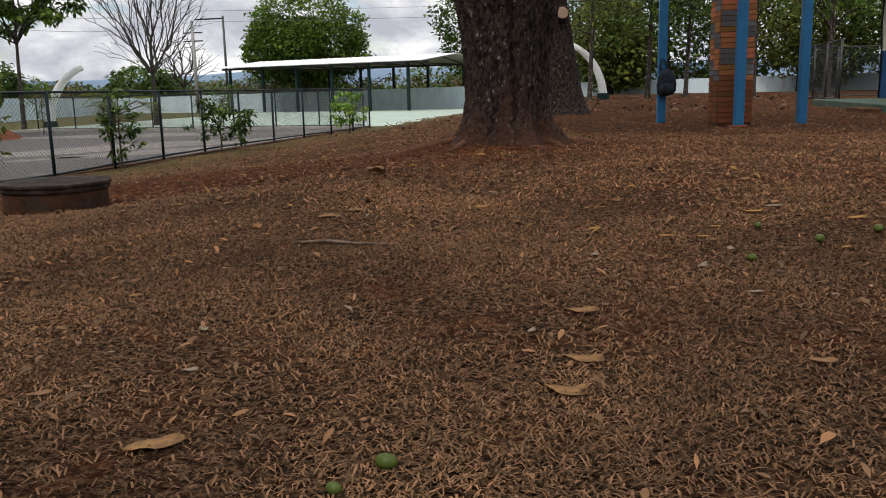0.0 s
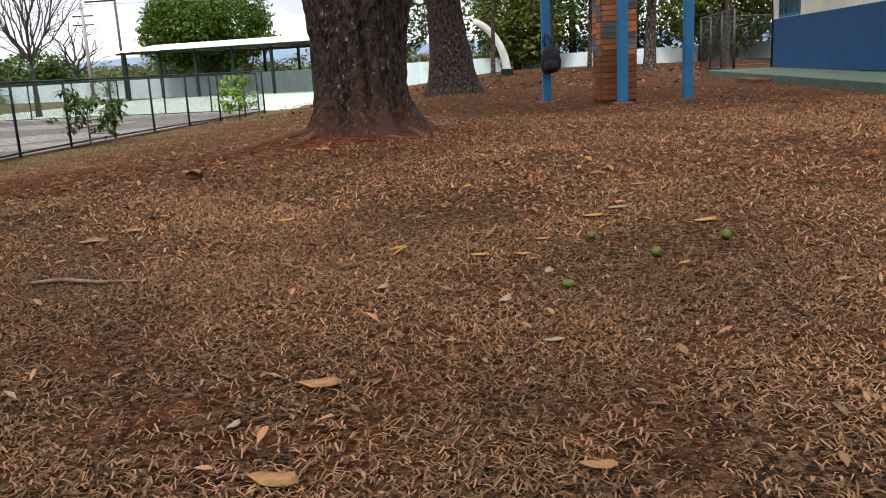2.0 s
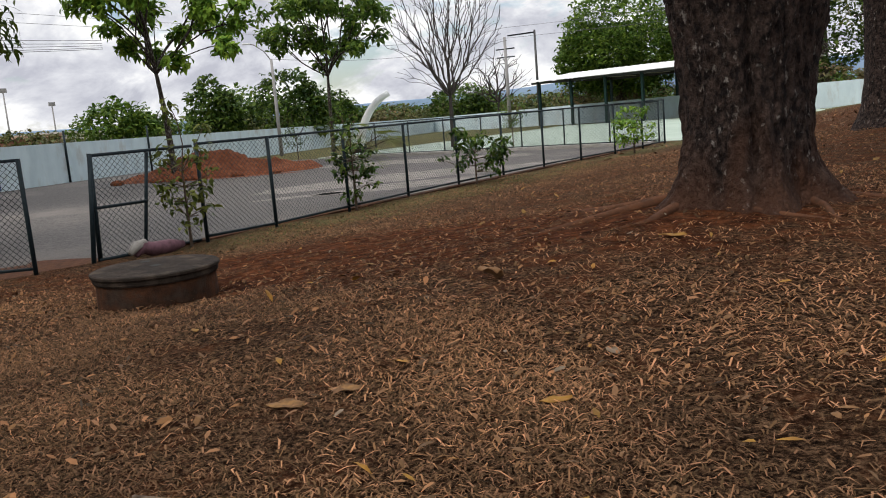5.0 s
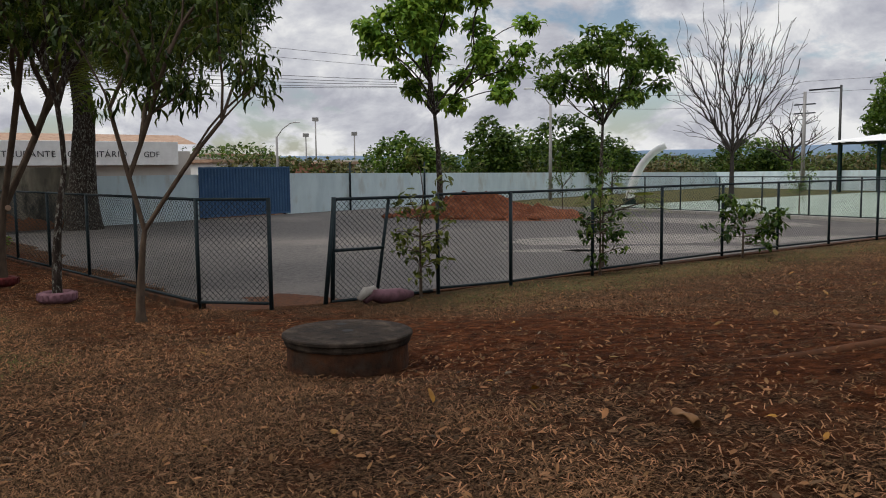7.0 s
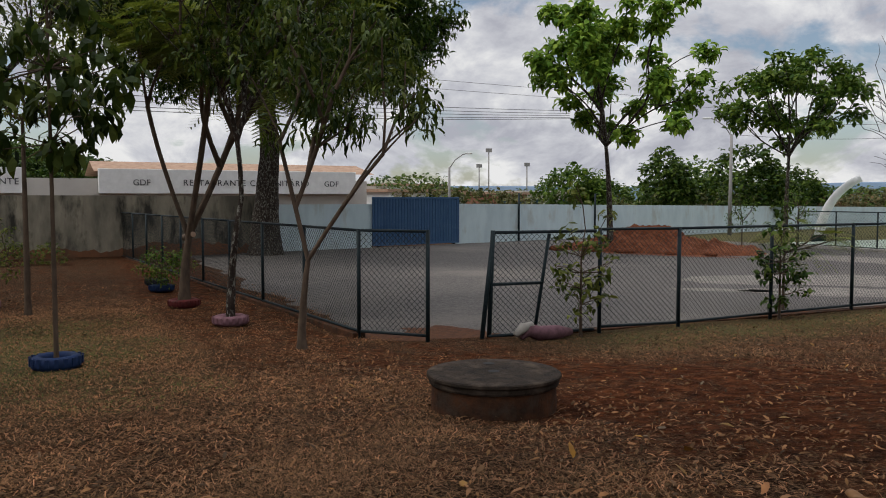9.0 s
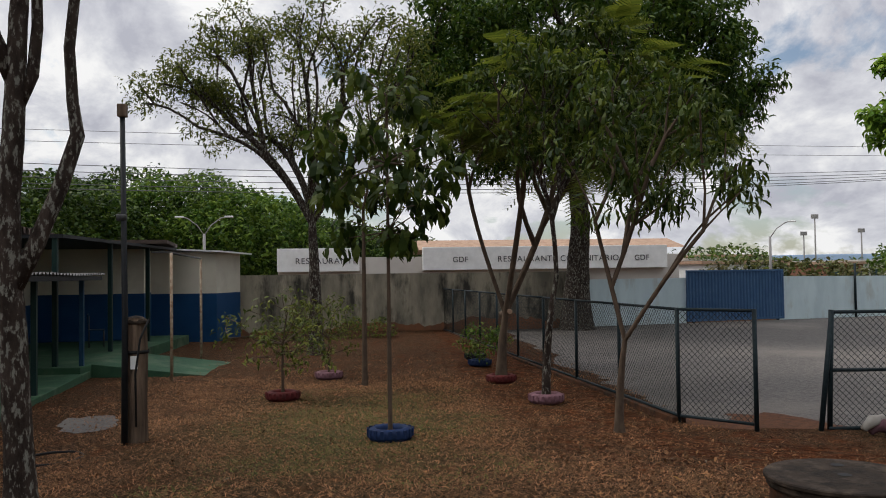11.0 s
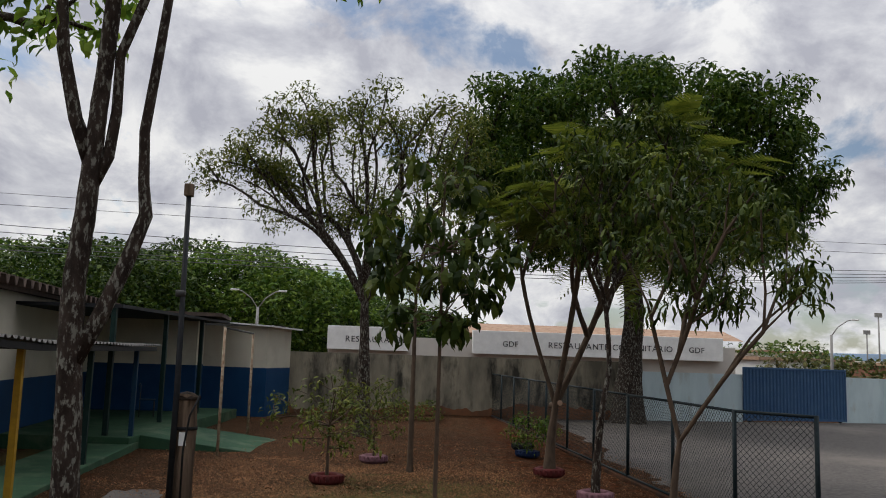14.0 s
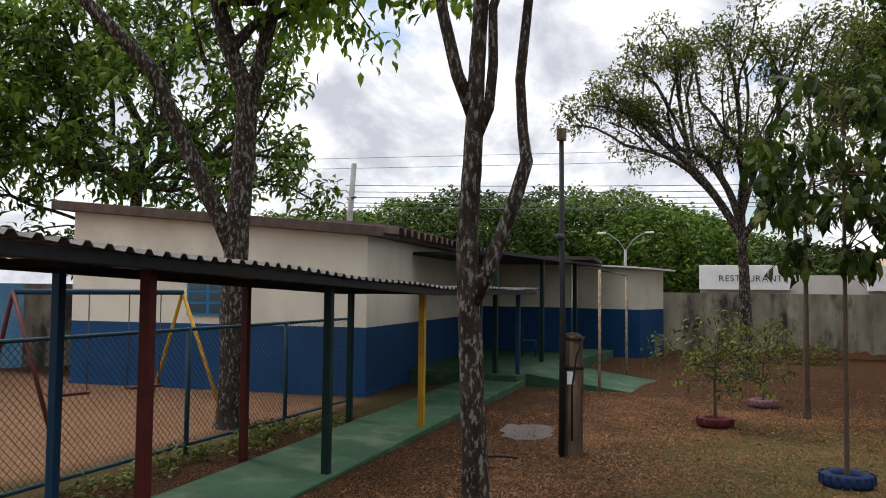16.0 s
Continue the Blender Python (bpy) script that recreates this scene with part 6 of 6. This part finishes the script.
part("pole", Build().tube([(2.3, 1.2, 0), (2.3, 1.2, 8.3)], [0.12, 0.09], 8), M_steel_dark, up, "", True)
part("cross_bar", Build().beam((0.2, 0.2, 8.0), (2.3, 1.2, 8.1), 0.12, 0.12), M_beam, up)
for z in (6.2, 6.9):
    part("cross_arm", Build().beam((-0.9, 0, z), (0.9, 0, z), 0.1, 0.1), M_beam, up)
lean = thing("power_pole", (-31.2, -15.1, -1.0), "leaning concrete power pole behind the classroom block", "pole", rz=0)
part("pole", Build().tube([(0, 0, 0), (-0.25, 0.45, 8.0)], [0.17, 0.12], 8), M_pole_conc, lean, "", True)
part("cross_arm", Build().beam((-0.5, 0.0, 6.4), (0.2, 0.8, 6.4), 0.08, 0.08), M_beam, lean)


def cable(a, b, sag, r, label):
    pts = [Vector(a).lerp(Vector(b), t / 16) - Vector((0, 0, sag * 4 * (t / 16) * (1 - t / 16))) for t in range(17)]
    o = pts[0].copy()
    solid("overhead_cable", Build().tube([p - o for p in pts], r, 5), M_wirecable if r < 0.03 else M_pole_conc, tuple(o), label, "cable", "overhead cables", smooth=True)


for k, (z, sag) in enumerate(((6.2, 0.5), (5.9, 0.5), (5.65, 0.55), (5.4, 0.6), (5.2, 0.62))):
    cable((-31.3, -15.0, z - 0.2), (-46, 36, z + 0.9 + 0.12 * k), sag, 0.016, "overhead street cable sagging along the street")
for z in (7.4, 7.9):
    cable((-29, -40, z), (-47, 50, z + 0.6), 0.5, 0.012, "thin power line above the street")
for z in (10.5, 9.6):
    cable((-36.3, 40.9, z - 4.6), (-35.3, 67.8, z - 2.8), 0.7, 0.014, "power line behind the court")
    cable((-35.3, 67.8, z - 2.8), (40, 95, z), 0.7, 0.014, "power line behind the pavilion")

# ---- litter on the lawn ----
def dry_leaf(name, x, y, size, rz, mat, label, curl=0.5):
    nL, nW = 8, 5
    b = Build()
    for i in range(nL + 1):
        t = i / nL
        w = 0.23 * math.sin(math.pi * min(1, t * 0.97 + 0.03)) ** 0.7
        for j in range(nW):
            s = (j / (nW - 1)) * 2 - 1
            z = 0.01 + 0.20 * curl * s * (t - 0.35) + 0.12 * curl * abs(s) * t + 0.05 * curl * math.sin(5.0 * t + 0.5 + x) + 0.03 * math.sin(9 * t + 4 * s + y)
            b.v.append(((t - 0.5) * size, s * w * size, max(0.004, z * size)))
    for i in range(nL):
        for j in range(nW - 1):
            a = i * nW + j
            b.f.append((a, a + 1, a + nW + 1, a + nW))
    ob = solid(name, b, mat, (x, y, gz(x, y) + 0.012), label, "leaf", "fallen leaves", rz=rz, smooth=True)
    ob.modifiers.new("blade", "SOLIDIFY").thickness = 0.0015
    return ob


def fruit(x, y, s, label="small unripe green mango fallen on the grass"):
    b = Build().lathe([(0.0, 0.0), (0.35, 0.06), (0.5, 0.3), (0.5, 0.5), (0.36, 0.78), (0.0, 0.9)], 16)
    b.v = [(x2 * s * 1.35, y2 * s, z2 * s) for x2, y2, z2 in b.v]
    solid("mango", b, M_fruit, (x, y, gz(x, y) + 0.005), label, "fruit", "fallen mangoes", rz=37 * x + 61 * y, smooth=True)


for x, y, s, rz, m, curl, lab in ((1.05, 3.07, 0.17, -20, M_litter_big, 0.9, "large curled tan leaf on dry grass"), (-0.08, 2.5, 0.19, 35, M_litter_big, 0.4, "large flat tan leaf on dry grass"),
                                  (1.09, 3.39, 0.17, -15, M_litter_big, 0.6, "narrow dry leaf on bare soil"), (-0.71, 2.82, 0.13, 30, M_litter, 0.5, "dark brown leaf on dry grass"),
                                  (-0.53, 3.63, 0.13, -50, M_litter_pale, 0.3, "bleached white leaf sliver on grass"), (-0.32, 3.13, 0.10, 20, M_litter_pale, 1.0, "crumpled grey leaf on grass"),
                                  (0.87, 3.7, 0.09, 70, M_litter_pale, 0.9, "crumpled pale grey leaf"), (1.05, 3.99, 0.17, 0, M_litter_big, 0.5, "brown leaf on dry grass"),
                                  (2.09, 3.27, 0.10, 80, M_litter_pale, 0.8, "pale curled leaf on grass"), (1.91, 3.48, 0.15, -10, M_litter, 0.5, "brown dry leaf on grass"), (1.81, 4.37, 0.12, 10, M_litter_pale, 0.4, "pale dry leaf on grass"),
                                  (1.46, 5.51, 0.15, 0, M_litter_yel, 0.4, "yellow fallen leaf on dry grass"), (1.67, 5.51, 0.12, -10, M_litter_yel, 0.5, "yellow fallen leaf on dry grass"), (1.77, 5.78, 0.12, 10, M_litter_yel, 0.5, "yellow fallen leaf on dry grass"),
                                  (2.05, 6.23, 0.18, 0, M_litter_yel, 0.5, "ochre fallen leaf on grass"), (2.2, 6.4, 0.2, 15, M_litter_pale, 0.4, "long pale leaf on grass"), (2.64, 6.09, 0.2, 10, M_litter_yel, 0.5, "yellow fallen leaf on dry grass"),
                                  (2.42, 5.35, 0.10, 30, M_litter_yel, 0.4, "lime-yellow fallen leaf on grass"), (1.62, 4.82, 0.14, 60, M_litter_pale, 0.9, "curled pale leaf on grass"), (1.07, 5.01, 0.13, 70, M_litter_pale, 0.8, "curled pale leaf on grass"),
                                  (2.38, 6.99, 0.15, 0, M_litter_yel, 0.5, "orange fallen leaf on soil"), (1.8, 5.23, 0.14, 80, M_litter_pale, 0.5, "pale leaf sliver on grass"), (0.21, 6.37, 0.2, 40, M_litter_yel, 0.5, "ochre fallen leaf on grass"),
                                  (-0.81, 5.94, 0.2, 20, M_litter_big, 0.6, "tan fallen leaf on grass"), (-0.68, 6.17, 0.17, 25, M_litter_big, 0.6, "tan fallen leaf on grass"), (0.21, 6.93, 0.18, -40, M_litter_pale, 0.5, "pale fallen leaf on soil"),
                                  (-2.43, 6.79, 0.15, -20, M_litter_yel, 0.4, "bright yellow fallen leaf"), (-0.33, 9.24, 0.3, 5, M_litter_yel, 0.4, "yellow leaves by the old roots")):
    dry_leaf("dry_leaf", x, y, s * (0.9 if m is M_litter_big else 0.65), rz, m, lab, curl)
for x, y, s in ((0.62, 2.47, 0.046), (0.53, 2.31, 0.034), (2.31, 5.49, 0.05), (2.02, 5.8, 0.042), (2.69, 5.77, 0.052), (1.88, 5.01, 0.04)):
    fruit(x, y, s)
twig = Build().tube([(-0.3, 0, 0.02), (-0.1, 0.03, 0.03), (0.1, -0.01, 0.025), (0.32, 0.04, 0.015)], [0.008, 0.011, 0.01, 0.005], 7)
solid("twig", twig, M_wood_old, (-0.45, 5.17, gz(-0.45, 5.17)), "thin dark twig on the grass", "twig", smooth=True)
HX, HY = -1.08, 8.02
husk = Build()
for i in range(9):
    for j in range(7):
        u, v = i / 8, j / 6
        a = -0.4 + 2.7 * v
        w = 0.042 * (0.55 + 0.6 * math.sin(math.pi * (0.1 + 0.8 * u)))
        husk.v.append(((u - 0.5) * 0.2, w * math.cos(a), max(0.0, 0.03 + w * math.sin(a) + 0.012 * math.sin(7 * u + 3 * v))))
for i in range(8):
    for j in range(6):
        a = i * 7 + j
        husk.f.append((a, a + 1, a + 8, a + 7))
hk = solid("bark_husk", husk, M_litter, (HX, HY, gz(HX, HY) + 0.004), "curled brown bark husk lying on red soil", "bark", rz=-20, smooth=True)
hk.modifiers.new("rind", "SOLIDIFY").thickness = 0.006
# grass thatch: single dry blades, lying more than standing
def blades(name, count, box, size, mat, label, seed, soft_edge=2.2):
    gen = np.random.default_rng(seed)
    x0, x1, y0, y1 = box
    P = np.stack([gen.uniform(x0, x1, count), gen.uniform(y0, y1, count)], 1)
    w = grass_amount(P[:, 0], P[:, 1])
    patch = np.sin(P[:, 0] * 2.1 + 1.3 * np.sin(P[:, 1] * 1.7)) * np.sin(P[:, 1] * 2.6 + np.sin(P[:, 0] * 1.9)) * 0.5 + 0.5
    ragged = 0.45 * np.sin(1.9 * P[:, 0] + 2.3 * P[:, 1]) + 0.35 * np.sin(3.7 * P[:, 0] - 2.9 * P[:, 1])
    edge = np.minimum(np.minimum(P[:, 0] - x0, x1 - P[:, 0]), np.minimum(P[:, 1] - y0, y1 - P[:, 1])) + ragged
    w = w * smooth_step(0.0, soft_edge, edge)
    P = P[gen.uniform(0, 1, count) < np.clip(w * (0.25 + 0.8 * patch), 0.02, 1)]
    m = len(P)
    Z = ground_z(P[:, 0], P[:, 1])
    az = gen.uniform(0, 2 * np.pi, m)
    lie = np.abs(gen.normal(0.16, 0.22, m))
    L = size * gen.uniform(0.5, 1.7, m)
    d = np.stack([np.cos(az), np.sin(az), np.zeros(m)], 1)
    s = np.stack([-np.sin(az), np.cos(az), np.zeros(m)], 1)
    turn = gen.normal(0, 0.5, m)
    W = 0.0029 * gen.uniform(0.6, 1.5, m) * (size / 0.05) ** 0.5
    base = np.stack([P[:, 0], P[:, 1], Z + 0.004], 1)
    mid = base + d * (L * 0.5)[:, None] + np.array([0, 0, 1.0]) * (L * 0.5 * np.sin(lie) + 0.006)[:, None]
    tip = base + d * L[:, None] + s * (L * turn)[:, None] + np.array([0, 0, 1.0]) * (L * 0.55 * np.sin(lie) * gen.uniform(0.2, 1.4, m))[:, None]
    V = np.stack([base - s * W[:, None], base + s * W[:, None], mid + s * W[:, None], mid - s * W[:, None], tip], 1).reshape(-1, 3)
    k = np.arange(m) * 5
    F = np.concatenate([np.stack([k, k + 1, k + 2], 1), np.stack([k, k + 2, k + 3], 1), np.stack([k + 3, k + 2, k + 4], 1)])
    tagged(new(name, mesh_np(name, V, F, mat)), label, "grass", kind="stuff")


blades("dry_grass", 640000, (-4.8, 7.0, 0.9, 7.8), 0.034, M_straw, "thin dry grass thatch on the lawn", 201)
blades("dry_grass", 215000, (-2.6, 10.0, 4.8, 15.0), 0.056, M_straw_up, "thin dry grass on the upper lawn", 202)
blades("dry_grass", 105000, (-8.2, -0.8, 4.8, 14.0), 0.05, M_straw, "thin dry grass round the well", 207, 1.6)
blades("dry_grass", 110000, (-9.2, -1.5, 9.2, 26.0), 0.07, M_straw, "thin dry grass along the yard fence", 204, 0.8)
# The brighter straw puts the sunlit look of this ground into the colour.
blades("dry_grass", 230000, (-16.5, -2.4, -0.6, 9.6), 0.05, M_straw_up, "thin dry grass near the saplings", 203)


M_green_blade = material("thin_green_grass", (0.10, 0.105, 0.03), (0.06, 0.068, 0.02), 0.8, scale=2, bump=0, island=0.6, spec=0.1)
blades("green_grass", 42000, (-13.5, -5.5, 2.6, 6.4), 0.06, M_green_blade, "thin green grass among the saplings", 205, 1.6)
blades("green_grass", 16000, (-9.0, -6.6, 11.0, 24.0), 0.07, M_green_blade, "thin green grass along the yard fence", 206, 0.6)


def litter(name, count, box, size, mat, label, seed, lo=0.0):
    gen = np.random.default_rng(seed)
    x0, x1, y0, y1 = box
    P = np.stack([gen.uniform(x0, x1, count), gen.uniform(y0, y1, count)], 1)
    n2 = np.sin(P[:, 0] * 0.9 + 1.1) * np.sin(P[:, 1] * 1.1 + 0.4) * 0.5 + 0.5
    P = P[gen.uniform(0, 1, count) < 0.35 + 0.65 * n2]
    C = np.stack([P[:, 0], P[:, 1], ground_z(P[:, 0], P[:, 1]) + 0.012 + gen.uniform(0, 0.012, len(P))], 1)
    m = len(C)
    az = gen.uniform(0, 2 * np.pi, m)
    pitch = gen.normal(0.05, 0.22, m)
    L = size * gen.uniform(0.5, 1.4, m)
    d = np.stack([np.cos(az) * np.cos(pitch), np.sin(az) * np.cos(pitch), np.sin(np.abs(pitch))], 1)
    s = np.stack([-np.sin(az), np.cos(az), gen.normal(0, 0.25, m)], 1)
    W = L * gen.uniform(0.2, 0.42, m)
    up = np.array([0, 0, 1.0])
    curl = L * gen.uniform(0.02, 0.22, m)
    rows = []
    for t, w, c in ((0, 0, 0.0), (0.35, -0.5, 0.8), (0.35, 0.5, 0.8), (0.75, -0.38, 0.6), (0.75, 0.38, 1.0), (1.0, 0, 0.4)):
        rows.append(C + d * (L * t)[:, None] + s * (W * w)[:, None] + up * (curl * c)[:, None])
    V = np.stack(rows, 1).reshape(-1, 3)
    f = np.array([(0, 2, 1), (1, 2, 4), (1, 4, 3), (3, 4, 5)])
    F = ((np.arange(m) * 6)[:, None, None] + f[None]).reshape(-1, 3)
    tagged(new(name, mesh_np(name, V, F, mat)), label, "leaf litter", kind="stuff")


litter("leaf_litter", 2600, (-5, 7, 1.8, 8), 0.055, M_litter, "scattered brown fallen leaves on the lawn", 211)
litter("leaf_litter", 34000, (-8.5, 9, 6.5, 26), 0.048, M_litter_tan, "brown fallen leaves thick under the old trees", 212)
litter("leaf_litter", 14000, (-19, -1, 0.0, 9.2), 0.055, M_litter_tan, "brown fallen leaves among the saplings", 213)
litter("leaf_litter", 420, (-6, 8, 5.5, 22), 0.085, M_litter_yel, "yellow fallen leaves on the lawn", 214)
litter("leaf_litter", 220, (-8, 6, 2, 20), 0.06, M_litter_pale, "bleached pale leaf scraps", 215)
litter("leaf_litter", 2500, (-9, 9, 24, 45), 0.16, M_litter, "fallen leaves by the far trees", 216)
litter("leaf_litter", 1300, (-28, -9.6, 9.8, 30), 0.065, M_litter, "few dry leaves blown over the asphalt", 217)
